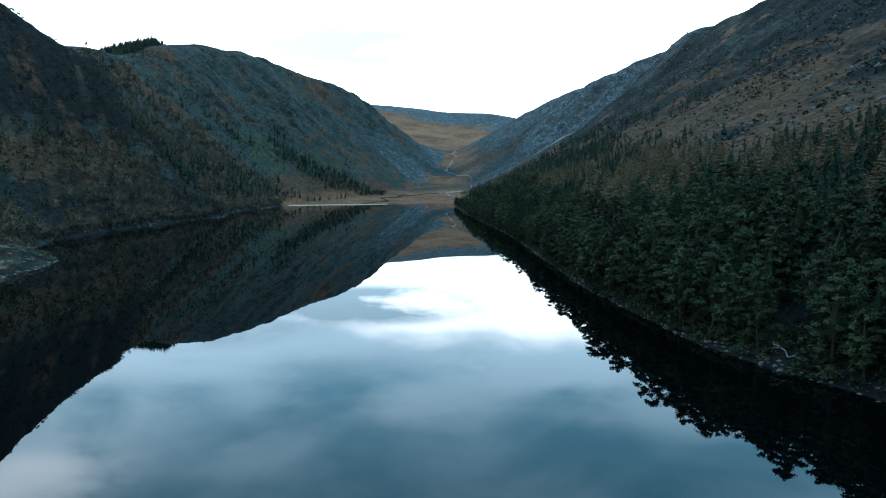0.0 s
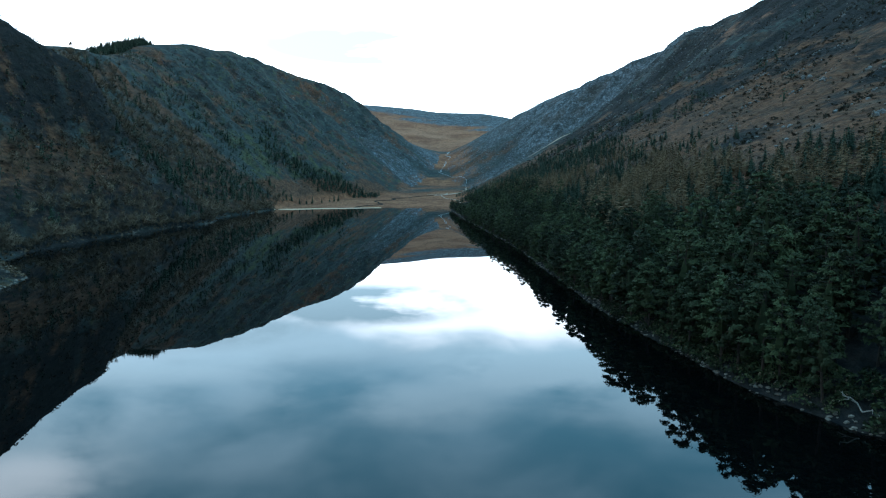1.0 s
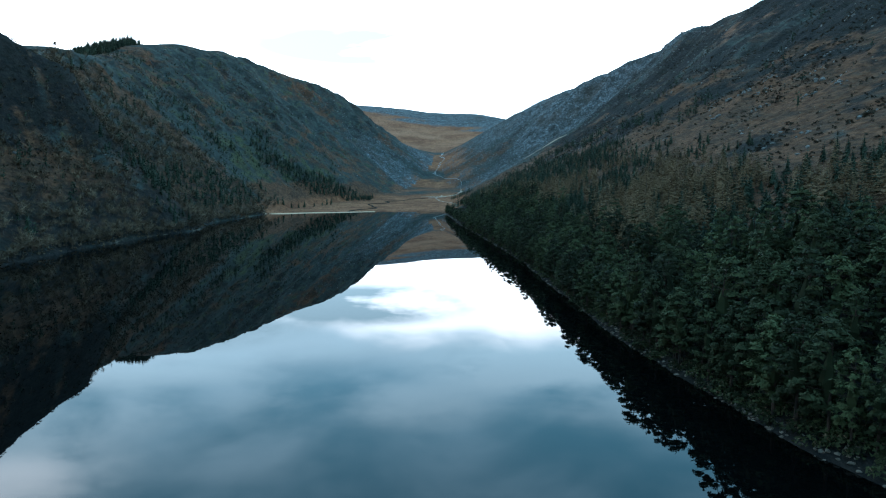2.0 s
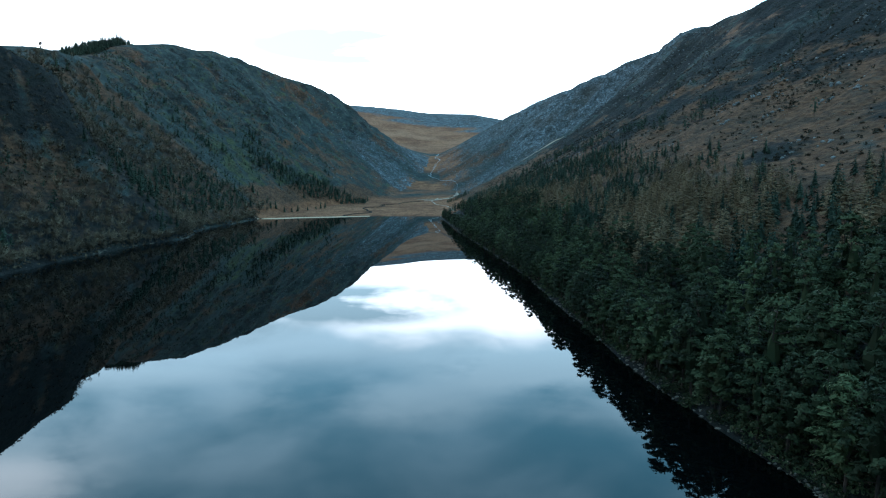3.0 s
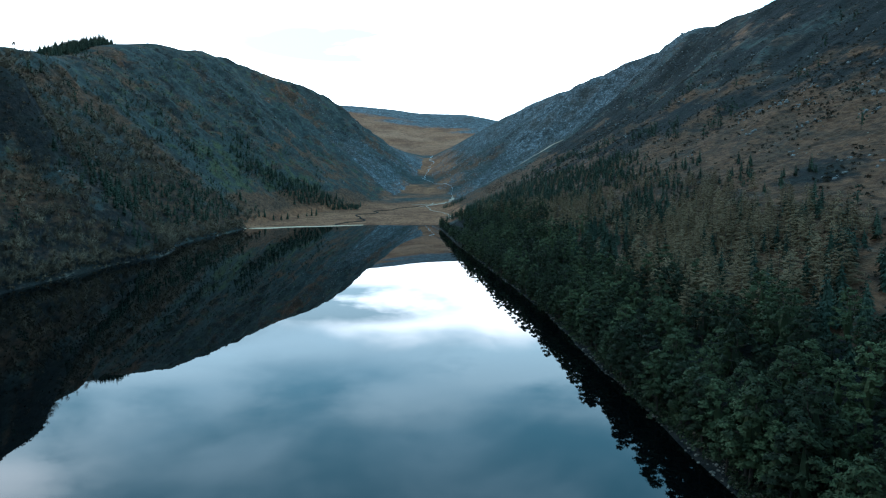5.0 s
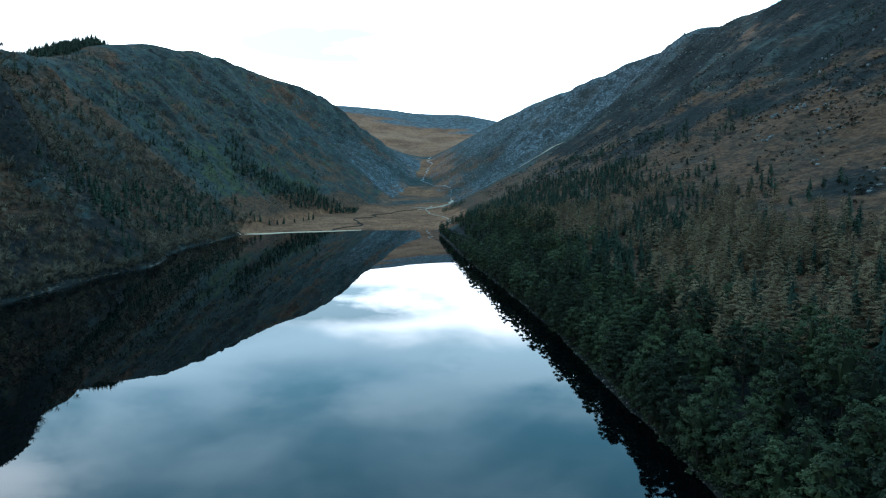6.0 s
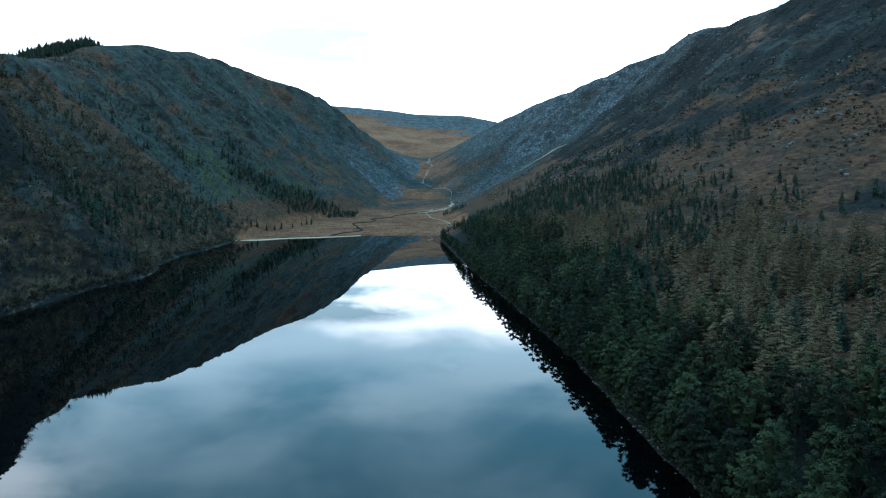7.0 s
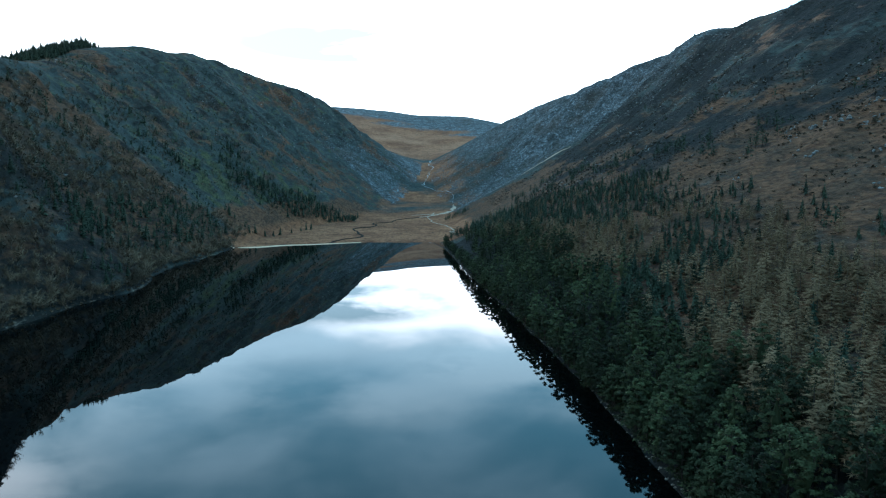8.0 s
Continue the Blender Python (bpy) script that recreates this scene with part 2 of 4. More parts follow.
def plain(name, a, b_, scale, rough=0.9):
    m, t, b = material(name)
    n = noise_at(t, scale, 5.0, 0.6)
    link(t, mixed(t, ramp(t, n, [(0.3, 0.0), (0.7, 1.0)]), a, b_), b.inputs["Base Color"])
    b.inputs["Roughness"].default_value = rough
    b.inputs["Specular IOR Level"].default_value = 0.1
    bumped(t, b, n, 0.4, 0.1)
    return m


GROUND, WATER = make_ground(), make_water()
PEAT = plain("dark_peat_water", (0.012, 0.010, 0.008), (0.03, 0.024, 0.018), 0.5, 0.95)
SAND = plain("pale_sand", (0.60, 0.40, 0.26), (0.82, 0.58, 0.40), 0.8)
FOAM = plain("white_falling_water", (0.25, 0.27, 0.28), (0.70, 0.73, 0.75), 0.5, 0.6)
GRAVEL = plain("pale_gravel_track", (0.30, 0.22, 0.16), (0.55, 0.42, 0.32), 0.35)

# ---------------------------------------------------------------- terrain
def curve(v, pts):
    """A smooth curve through a few (place, value) stations."""
    p = np.array(pts, float)
    k, w = p[:, 0], p[:, 1]
    m = np.gradient(w, k)
    v = np.clip(np.asarray(v, float), k[0], k[-1])
    i = np.clip(np.searchsorted(k, v) - 1, 0, len(k) - 2)
    h = k[i + 1] - k[i]
    s = (v - k[i]) / h
    return ((2 * s ** 3 - 3 * s ** 2 + 1) * w[i] + (s ** 3 - 2 * s ** 2 + s) * h * m[i]
            + (3 * s ** 2 - 2 * s ** 3) * w[i + 1] + (s ** 3 - s ** 2) * h * m[i + 1])


def hashed(i, j, seed):
    n = np.sin(i * 127.1 + j * 311.7 + seed * 74.7) * 43758.5453
    return n - np.floor(n)


def vnoise(x, y, seed=0):
    """Smooth value noise in -1..1."""
    i, j = np.floor(x), np.floor(y)
    u, v = x - i, y - j
    u, v = u * u * u * (u * (6 * u - 15) + 10), v * v * v * (v * (6 * v - 15) + 10)
    a, b, c, d = hashed(i, j, seed), hashed(i + 1, j, seed), hashed(i, j + 1, seed), hashed(i + 1, j + 1, seed)
    return 2 * (a + (b - a) * u + (c - a) * v + (a - b - c + d) * u * v) - 1


def fbm(x, y, octaves=4, seed=0):
    t, amp, tot = 0, 1.0, 0
    for o in range(octaves):
        t, tot = t + amp * vnoise(x, y, seed + o), tot + amp
        x, y, amp = 1.93 * x + 7.3 * y * 0.1, 1.93 * y - 7.3 * x * 0.1, amp * 0.5
    return t / tot


def step(a, b, v):
    s = np.clip((v - a) / (b - a), 0, 1)
    return s * s * (3 - 2 * s)


def smax(a, b, k):
    h = np.clip(0.5 + 0.5 * (a - b) / k, 0, 1)
    return b + (a - b) * h + k * h * (1 - h)


def smin(a, b, k):
    return -smax(-a, -b, k)


SHORE_LEFT = [(-600, -190), (-150, -150), (0, -125), (100, -132), (213, -151), (256, -163), (277, -165), (295, -168), (306, -173), (321, -184), (345, -206),
              (390, -226), (444, -231), (522, -229), (600, -222), (648, -211), (677, -213), (718, -224), (770, -228), (830, -221),
              (906, -217), (950, -214), (1050, -205), (1155, -185), (1365, -115), (1600, -60), (1900, -5), (2150, 10), (2600, 20)]
SHORE_RIGHT = [(-600, 260), (-100, 160), (0, 118), (100, 79), (128, 66.5), (151, 58.5), (182, 54), (202, 51.5), (230, 49), (276, 47.5), (313, 46.5), (360, 46), (400, 45.5), (460, 42.5),
               (560, 36), (690, 26.5), (850, 19), (930, 16), (1000, 26), (1100, 36), (1350, 42), (1430, 46), (1540, 78), (1700, 40), (1850, 30), (2150, 36), (2600, 60)]
SHORE_FAR = [(-260, 944), (-216, 940), (-198, 931), (-167, 951), (-130, 962), (-80, 984), (-39, 979), (24, 974), (60, 960)]
FLOOR = [(900, 0.2), (985, 0.6), (1100, 2.5), (1350, 7), (1500, 13), (1700, 30), (1830, 54), (2000, 86), (2150, 112), (2300, 124), (2600, 146)]
LEFT_SLOPE = [(-600, 0.7), (200, 0.42), (320, 0.45), (420, 0.95), (620, 1.05), (720, 1.0), (830, 0.9), (1000, 0.86), (1100, 0.84), (1250, 0.76), (1500, 0.62), (1800, 0.49), (1980, 0.63), (2120, 0.38), (2300, 0.22)]
LEFT_CREST = [(-600, 240), (300, 225), (450, 196), (530, 172), (560, 162), (592, 152), (640, 140), (720, 152), (800, 174), (900, 205), (950, 210), (1020, 214), (1110, 231), (1200, 257), (1282, 285), (1400, 305), (1540, 313), (1690, 337), (1780, 331), (1850, 315), (2011, 278), (2150, 255), (2300, 200), (2600, 150)]
RIGHT_CREST = [(-600, 330), (600, 330), (1000, 297), (1120, 298), (1240, 304), (1380, 330), (1480, 340), (1600, 318), (1708, 282), (1900, 264), (2020, 250), (2142, 228), (2350, 170), (2600, 150)]
RIDGE = [(-2600, 520), (-1200, 500), (-446, 446), (-140, 424), (20, 404), (307, 380), (400, 350), (700, 340), (2600, 420)]


def terrain(x, y):
    """The height of the ground at (x, y): a lake's bed, two valley sides, the flat head of the lake and the hills behind."""
    x, y = np.broadcast_arrays(np.asarray(x, float), np.asarray(y, float))
    wob = 2.2 * fbm(x / 23, y / 23, 3, 5)
    dl, dr = curve(y, SHORE_LEFT) - x + wob, x - curve(y, SHORE_RIGHT) + 0.5 * wob
    df = y - curve(x, SHORE_FAR)
    base = np.where(df > 0, curve(y, FLOOR) * step(0, 30, df) + 0.03 * np.minimum(df, 20), 0.12 * np.maximum(df, -90))
    lift = np.where(y > 950, base, 0)
    # left side: crags over a wooded foot
    u = np.maximum(dl, 0)
    rough = fbm(x / 95, y / 60, 4, 11)
    gully = 1 - np.abs(fbm((y + 0.35 * x) / 70, x / 260, 3, 31)) * 2
    left = lift + curve(y, LEFT_SLOPE) * u * (0.9 + 0.1 * step(0, 120, u)) + 0.00055 * step(1150, 1600, y) * np.minimum(u, 600) ** 2
    left += step(330, 450, y) * step(720, 600, y) * 1.9 * np.clip(u - 72, 0, 60)
    left += (2.2 * fbm(x / 9, y / 7, 4, 83) + 1.2 * fbm(x / 3.5, y / 6, 2, 84)) * step(2, 9, u) * step(360, 320, y)
    left += (3.2 * fbm(x / 10, y / 9, 3, 85) + 3.0 * np.maximum(fbm(x / 22, y / 15, 3, 86), 0)) * step(62, 100, u) * step(330, 400, y) * step(780, 700, y)
    left += (9 * rough - 1.8 * gully) * step(25, 160, u)
    crag = step(0.15, 0.45, fbm(x / 60, y / 45, 3, 77)) * step(0.35, 0.75, u / 330) * step(2300, 1700, y)
    left += 16 * crag + 7 * fbm(x / 20, y / 17, 4, 79) * step(40, 140, u)
    top = curve(y, LEFT_CREST) + 2.2 * fbm(x / 120, y / 90, 3, 51) + (0.25 * step(1200, 1700, y) - 0.22 + 0.09 * step(1020, 1200, y) * step(1600, 1450, y)) * np.clip(u - 300, 0, 400) + 0.1 * step(800, 650, y) * np.clip(u - 100, 0, 200) - 0.45 * np.clip(u - 430, 0, 500)
    left = smin(left, top, 8 + 26 * step(700, 1100, y))
    left = np.where(dl > 0, left, 0.3 * dl)
    # right side: an even brown slope, steeper towards its rocky brow
    v = np.maximum(dr, 0)
    right = lift + 0.47 * v + (0.0004 + 0.0004 * step(1450, 1680, y)) * np.minimum(v, 520) ** 2
    right += 0.0012 * step(850, 1150, y) * step(1700, 1450, y) * np.clip(v - 250, 0, 170) ** 2
    right += (5.5 * fbm(x / 110, y / 80, 4, 21) - 6 * (1 - 2 * np.abs(fbm((y - 0.5 * x) / 85, x / 300, 3, 41)))) * step(60, 260, v) + 2.2 * fbm(x / 22, y / 18, 3, 43) * step(90, 200, v)
    brow = step(200, 380, v) * step(900, 1400, y)
    right += brow * (9 * fbm(x / 40, y / 32, 5, 61) + 7 * (0.5 - np.abs(fbm(x / 70, y / 26, 4, 63))))
    top = curve(y, RIGHT_CREST) + 5 * fbm(x / 100, y / 70, 3, 53) + 0.1 * np.maximum(v - 480, 0)
    right = smin(right, top, 30)
    right = np.where(dr > 0, right, 0.35 * dr)
    z = smax(np.maximum(left, right), base, 3.0)
    z = np.where((dl < 0) & (dr < 0) & (df < 0), np.maximum(np.maximum(np.maximum(left, right), base), -14) - 0.15, z)
    # the upland behind the falls
    back = 146 + (curve(x, RIDGE) - 146) * step(2200, 4000, y) * 1.0 - 0.35 * np.maximum(y - 4000, 0) + 0.1 * np.abs(x) * step(2300, 2700, y) * (1 - step(3200, 3900, y)) * 0.6
    back += 8 * fbm(x / 300, y / 300, 4, 91)
    k = step(2250, 2750, y)
    z = z * (1 - k) + back * k
    # low ground behind the start
    far = step(-250, -700, y)
    return z * (1 - far) + np.maximum(z, 25) * far

# ---------------------------------------------------------------- meshes
def mesh_of(name, verts, faces, mats, idx=None, smooth=False, attrs=(), normals=None):
    """A mesh from arrays of vertices and of triangles or quads; attrs: (name, kind, values) on the vertices; normals: shading directions for fine twigs."""
    verts, faces = np.asarray(verts, np.float32), np.asarray(faces, np.int32)
    if normals is not None:
        own = np.cross(verts[faces[:, 1]] - verts[faces[:, 0]], verts[faces[:, 2]] - verts[faces[:, 0]])
        faces = np.where((np.sum(own * normals[faces[:, 0]], 1) < 0)[:, None], faces[:, ::-1], faces)
    k = faces.shape[1]
    me = bpy.data.meshes.new(name)
    me.vertices.add(len(verts))
    me.vertices.foreach_set("co", verts.ravel())
    me.loops.add(faces.size)
    me.loops.foreach_set("vertex_index", faces.ravel())
    me.polygons.add(len(faces))
    me.polygons.foreach_set("loop_start", np.arange(0, faces.size, k, dtype=np.int32))
    if idx is not None:
        me.polygons.foreach_set("material_index", np.asarray(idx, np.int32))
    for m in mats:
        me.materials.append(m)
    me.update(calc_edges=True)
    me.validate()
    me.shade_smooth() if smooth or normals is not None else me.shade_flat()
    if normals is not None:
        me.normals_split_custom_set_from_vertices(np.asarray(normals, float).tolist())
    for an, kind, values in attrs:
        a = me.attributes.new(an, kind, "POINT")
        a.data.foreach_set("color" if kind == "FLOAT_COLOR" else "value", np.asarray(values, np.float32).ravel())
    return me


# ---------------------------------------------------------------- the ground sheet and the lake
def spaced(stops):
    """Places along an axis: (from, spacing) stretches."""
    out = []
    for (a, d), (b, _) in zip(stops, stops[1:]):
        out.extend(np.arange(a, b - 1e-6, d))
    return np.array(out + [stops[-1][0]])


WOOD_TOP = [(0, 112), (255, 108), (290, 97), (350, 94), (390, 101), (440, 112), (500, 121), (560, 128), (640, 132), (690, 140), (760, 138), (850, 120), (920, 84), (970, 45), (1100, 10)]


PINE_TOP = [(0, 50), (180, 50), (240, 41), (300, 40), (350, 35), (400, 29), (450, 30), (500, 40), (560, 42), (650, 56), (750, 50), (900, 34), (1000, 12)]
HEATHER_FOOT = [(0, 160), (300, 165), (400, 190), (520, 230), (600, 225), (680, 190), (750, 160), (850, 140), (950, 150), (1050, 170), (1250, 190), (1400, 240), (2600, 260)]


def zones(x, y, z, nz):
    """What grows or lies where: two triples of weights."""
    dl, dr, df = curve(y, SHORE_LEFT) - x, x - curve(y, SHORE_RIGHT), y - curve(x, SHORE_FAR)
    n = fbm(x / 120, y / 120, 4, 3)
    n2 = fbm(x / 45, y / 45, 4, 8)
    right = (dr > 0) * step(2350, 2150, y)
    left = (dl > 0) * step(2350, 2150, y)
    upland = step(2200, 2500, y)
    edge = 1400 - 0.35 * np.maximum(x - 260, 0)          # where the boulder slope begins
    scree = right * step(-60, 90, y - edge + 40 * n) * (0.72 + 0.3 * n)
    scree = np.maximum(scree, right * step(240, 330, dr) * step(1050, 1300, y) * (0.25 + 0.45 * n2))
    chute = np.abs(0.81 * (x + 152) + 0.586 * (y - 1751)) + 14 * n2
    scree = np.maximum(scree, left * step(24, 8, chute) * step(1500, 1640, y) * step(165, 120, z) * 0.85)
    # scree of the left spur, spread wider so its pale colour also replaces haze
    scree = np.maximum(scree, left * step(1560, 1750, y + 0.5 * x + 90) * step(230, 130, z) * (0.50 + 0.5 * n))
    scree = np.maximum(scree, step(0.70, 0.55, nz) * (0.22 + 0.35 * n2) * (1 - 0.7 * right * step(1350, 1200, y)) * (1 - 0.95 * left * step(1000, 800, y)))
    warm = right * step(1540, 1800, y + 90 * n2) * step(250, 60, dr + 70 * n) * (0.62 + 0.4 * n2)
    scree = scree * (1 - warm)
    scree = np.maximum(scree, upland * step(300, 375, z + 45 * n + 0.22 * (x + 260)) * 0.95)      # pale rock colour stands in for blue haze over the upland's top
    bracken = right * np.maximum(step(30, 64, dr), step(2, 14, dr) * step(880, 940, y)) * step(1500, 1250, y) * (0.78 + 0.3 * n) * (1 - 0.5 * step(180, 330, dr) * step(550, 800, y))
    bracken = np.maximum(np.maximum(bracken, warm), left * (0.20 + 0.45 * n + 0.35 * n2))
    n3, n4 = fbm(x / 21, y / 46, 4, 33), fbm(x / 55, y / 110, 4, 34)
    above = np.clip((dr - curve(y, HEATHER_FOOT)) / 110, -0.42, 0.34)
    heather = right * step(60, 110, dr) * (0.48 + above + 0.75 * n4 + 0.6 * n3)
    heather = heather - right * step(1000, 1060, y) * step(1500, 1420, y) * step(140, 90, dr - 0.18 * (y - 1000)) * 0.5
    rust = left * step(0.16, 0.44, fbm(x / 62, y / 50, 4, 17)) * step(330, 420, y)
    rust = np.maximum(rust, left * step(1430, 1500, y) * step(1720, 1600, y) * step(200, 140, dl) * (0.75 + 0.5 * n2))
    bracken = np.maximum(bracken, 0.58 * rust)
    heather = np.maximum(heather, left * step(760, 680, y) * step(380, 440, y) * step(50, 80, dl) * (0.85 + 0.9 * fbm(x / 15, y / 15, 4, 32)))
    heather = np.maximum(heather, left * (0.24 + 0.3 * n2 + 0.75 * fbm(x / 24, y / 17, 4, 29)) * step(20, 120, z) * (1 - 0.6 * rust))
    green = left * step(940, 1080, y) * step(1420, 1280, y) * step(18, 40, z) * step(140, 95, z) * (0.5 + 0.8 * fbm((y + 1.6 * x) / 26, (x - y) / 150, 4, 19))
    heather = heather * (1 - 0.75 * np.clip(green, 0, 1) * left)
    bracken = bracken * (1 - 0.5 * np.clip(green, 0, 1) * left)
    green = np.maximum(green, left * 0.22 * (1 + n))
    moor = upland * (1.25 + 0.6 * n) * step(400, 310, z + 50 * n + 0.22 * (x + 260))
    moor = np.maximum(moor, (df > 0) * (dl < 70) * (dr < 40) * step(22, 8, z) * 0.9 * step(1900, 1500, y))
    moor = np.maximum(moor, step(1480, 1600, y) * step(2300, 2100, y) * step(45, 15, dl + 30 * n2) * step(80, 35, dr + 30 * n2) * (0.62 + 0.5 * n))
    foot = (df > 0) * (dl > 0) * step(95, 60, dl) * step(50, 30, z) * step(1520, 1400, y) * step(960, 1010, y)
    bracken, heather, green = np.maximum(bracken, 0.95 * foot), heather * (1 - 0.8 * foot), green * (1 - 0.5 * foot)
    moor = np.maximum(moor, right * step(300, 420, dr) * step(1300, 900, y) * (0.4 + 0.8 * n2))
    heather = heather * (1 - upland)
    sand = step(2.5, 0.5, dl) * (dl > -4) * 0.2 * (df < 0)
    knoll = (dl > 0) * step(415, 340, y) * step(70, 30, dl)
    sand = np.maximum(sand, knoll * (0.20 + 0.45 * fbm(x / 7, y / 16, 3, 23)))
    green, bracken, heather, moor = np.maximum(green * (1 - knoll), knoll * (0.60 + 0.5 * n)), np.maximum(bracken * (1 - knoll), knoll * (0.52 + 0.4 * n2)), heather * (1 - knoll) + knoll * (0.40 + 0.7 * fbm(x / 6, y / 14, 3, 24)), moor * (1 - knoll) + knoll * (0.38 + 0.6 * n2)
    scree = scree * (1 - 0.8 * knoll)
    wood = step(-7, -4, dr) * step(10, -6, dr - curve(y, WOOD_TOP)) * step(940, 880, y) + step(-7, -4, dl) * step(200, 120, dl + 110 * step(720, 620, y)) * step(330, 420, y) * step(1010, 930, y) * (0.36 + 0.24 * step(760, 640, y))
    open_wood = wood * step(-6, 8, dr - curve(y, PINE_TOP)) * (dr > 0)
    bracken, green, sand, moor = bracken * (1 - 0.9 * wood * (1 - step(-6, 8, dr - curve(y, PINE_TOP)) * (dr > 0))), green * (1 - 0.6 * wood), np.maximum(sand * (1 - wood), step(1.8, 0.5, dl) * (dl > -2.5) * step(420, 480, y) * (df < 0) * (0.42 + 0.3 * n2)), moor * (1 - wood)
    bracken = np.maximum(bracken, 0.8 * wood * (dr > 0))
    bare = (dl > 4) * step(250, 170, dl) * step(400, 460, y) * step(1020, 940, y)
    bracken = np.maximum(bracken, bare * (0.72 + 0.5 * n2))
    # the wood floor takes the dark heather colour, thinner above the pine belt
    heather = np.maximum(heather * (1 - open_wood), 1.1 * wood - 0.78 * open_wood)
    return np.stack([bracken, heather, scree, 0 * x + 1], -1), np.stack([green, sand, moor, 0 * x + 1], -1)


gx = spaced([(-3000, 160), (-1400, 60), (-860, 14), (-640, 7.5), (-400, 4.4), (-120, 10), (0, 4.2), (130, 4.2), (420, 6), (640, 16), (900, 60), (1500, 160), (3000, 1)])
gy = spaced([(-1500, 120), (-300, 40), (40, 5), (200, 4), (500, 5), (1000, 7.5), (1600, 9), (2200, 24), (3000, 40), (4300, 100), (5200, 1)])
X, Y = np.meshgrid(gx, gy)
Z = terrain(X, Y)
hx, hy = np.gradient(Z, gx, axis=1), np.gradient(Z, gy, axis=0)
NZ = 1 / np.sqrt(1 + hx ** 2 + hy ** 2)
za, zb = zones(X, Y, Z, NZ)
ny_, nx_ = X.shape
ii = np.arange(ny_ * nx_).reshape(ny_, nx_)
quads = np.stack([ii[:-1, :-1], ii[:-1, 1:], ii[1:, 1:], ii[1:, :-1]], -1).reshape(-1, 4)
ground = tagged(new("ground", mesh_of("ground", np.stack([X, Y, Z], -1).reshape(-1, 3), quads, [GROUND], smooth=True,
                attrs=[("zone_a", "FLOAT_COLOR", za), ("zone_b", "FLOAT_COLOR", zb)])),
                "steep moorland valley sides of heather, bracken, rock and grass", "ground", kind="structure")
water = tagged(new("water", mesh_of("water", [(-420, -1500, 0), (420, -1500, 0), (420, 1020, 0), (-420, 1020, 0)], [(0, 1, 2, 3)], [WATER])),
               "still dark lake mirroring hills and cloudy sky", "lake", kind="structure")


# ---------------------------------------------------------------- trees
def tube(path, radii, sides=5):
    """A tapered tube along a path."""
    path = np.asarray(path, float)
    v, f = [], []
    a = np.linspace(0, 2 * np.pi, sides, endpoint=False)
    for p, q, r in zip(path, np.gradient(path, axis=0), radii):
        q = q / np.linalg.norm(q)
        s = np.cross(q, (0.31, 0.9, 0.17))
        s /= np.linalg.norm(s)
        w = np.cross(q, s)
        v.append(p + r * (np.cos(a)[:, None] * s + np.sin(a)[:, None] * w))
    n = len(path)
    for i in range(n - 1):
        for j in range(sides):
            k = (j + 1) % sides
            f += [(i * sides + j, i * sides + k, (i + 1) * sides + k), (i * sides + j, (i + 1) * sides + k, (i + 1) * sides + j)]
    return np.concatenate(v), np.array(f)


def joined(pieces):
    v, f, n = [], [], 0
    for a, b in pieces:
        v.append(a)
        f.append(np.asarray(b) + n)
        n += len(a)
    return np.concatenate(v), np.concatenate(f)


def unit(v):
    return v / (np.linalg.norm(v, axis=-1, keepdims=True) + 1e-9)


def tufts(rng, centre, radii, count, size, outward=(0, 0, 0), loose=0.38):
    """A pad of needle tufts: pointed slivers through a flat blob, lying like shingles that face up and outwards."""
    p = unit(rng.normal(size=(count, 3))) * rng.uniform(0.3, 1.0, (count, 1)) ** 0.5
    p[:, 2] = np.abs(p[:, 2]) * 0.9 - 0.25
    c = centre + p * radii
    n = unit(np.array(outward) + (0, 0, 0.75) + p * (0.55, 0.55, 0.3) + rng.normal(0, loose, (count, 3)))
    out = unit(np.cross(n, rng.normal(size=(count, 3))))
    side = np.cross(n, out)
    s = size * rng.uniform(0.6, 1.35, (count, 1))
    tri = np.stack([c - out * s * 0.5 - side * s * 0.42, c - out * s * 0.5 + side * s * 0.42, c + out * s * 0.75], 1)
    return tri.reshape(-1, 3), np.arange(3 * count).reshape(-1, 3)


def slivers(a, b, width, rng, facing=None):
    """Thin triangles from the points a to the points b, turned to face outwards where facing is given."""
    d = b - a
    n = rng.normal(size=d.shape) if facing is None else unit(facing) + (0, 0, 0.45) + rng.normal(0, 0.3, d.shape)
    side = unit(np.cross(n, d))
    tri = np.stack([a - side * width / 2, a + side * width / 2, b], 1)
    return tri.reshape(-1, 3), np.arange(3 * len(a)).reshape(-1, 3)


def heart(rng, c, rx, rz, ring=6, low=-0.5):
    """The close inner mass of a crown or cushion: a lumpy solid with a top, a ring and a foot."""
    a = np.linspace(0, 2 * np.pi, ring, endpoint=False) + rng.uniform(0, 1)
    r = rx * rng.uniform(0.75, 1.15, ring)
    v = np.r_[[(0, 0, rz * rng.uniform(0.8, 1.1))], np.c_[np.cos(a) * r, np.sin(a) * r, rng.normal(0, 0.12 * rz, ring)], [(0, 0, low * rz)]] + np.asarray(c)
    f = [(0, 1 + i, 1 + (i + 1) % ring) for i in range(ring)] + [(ring + 1, 1 + (i + 1) % ring, 1 + i) for i in range(ring)]
    return v, np.array(f)


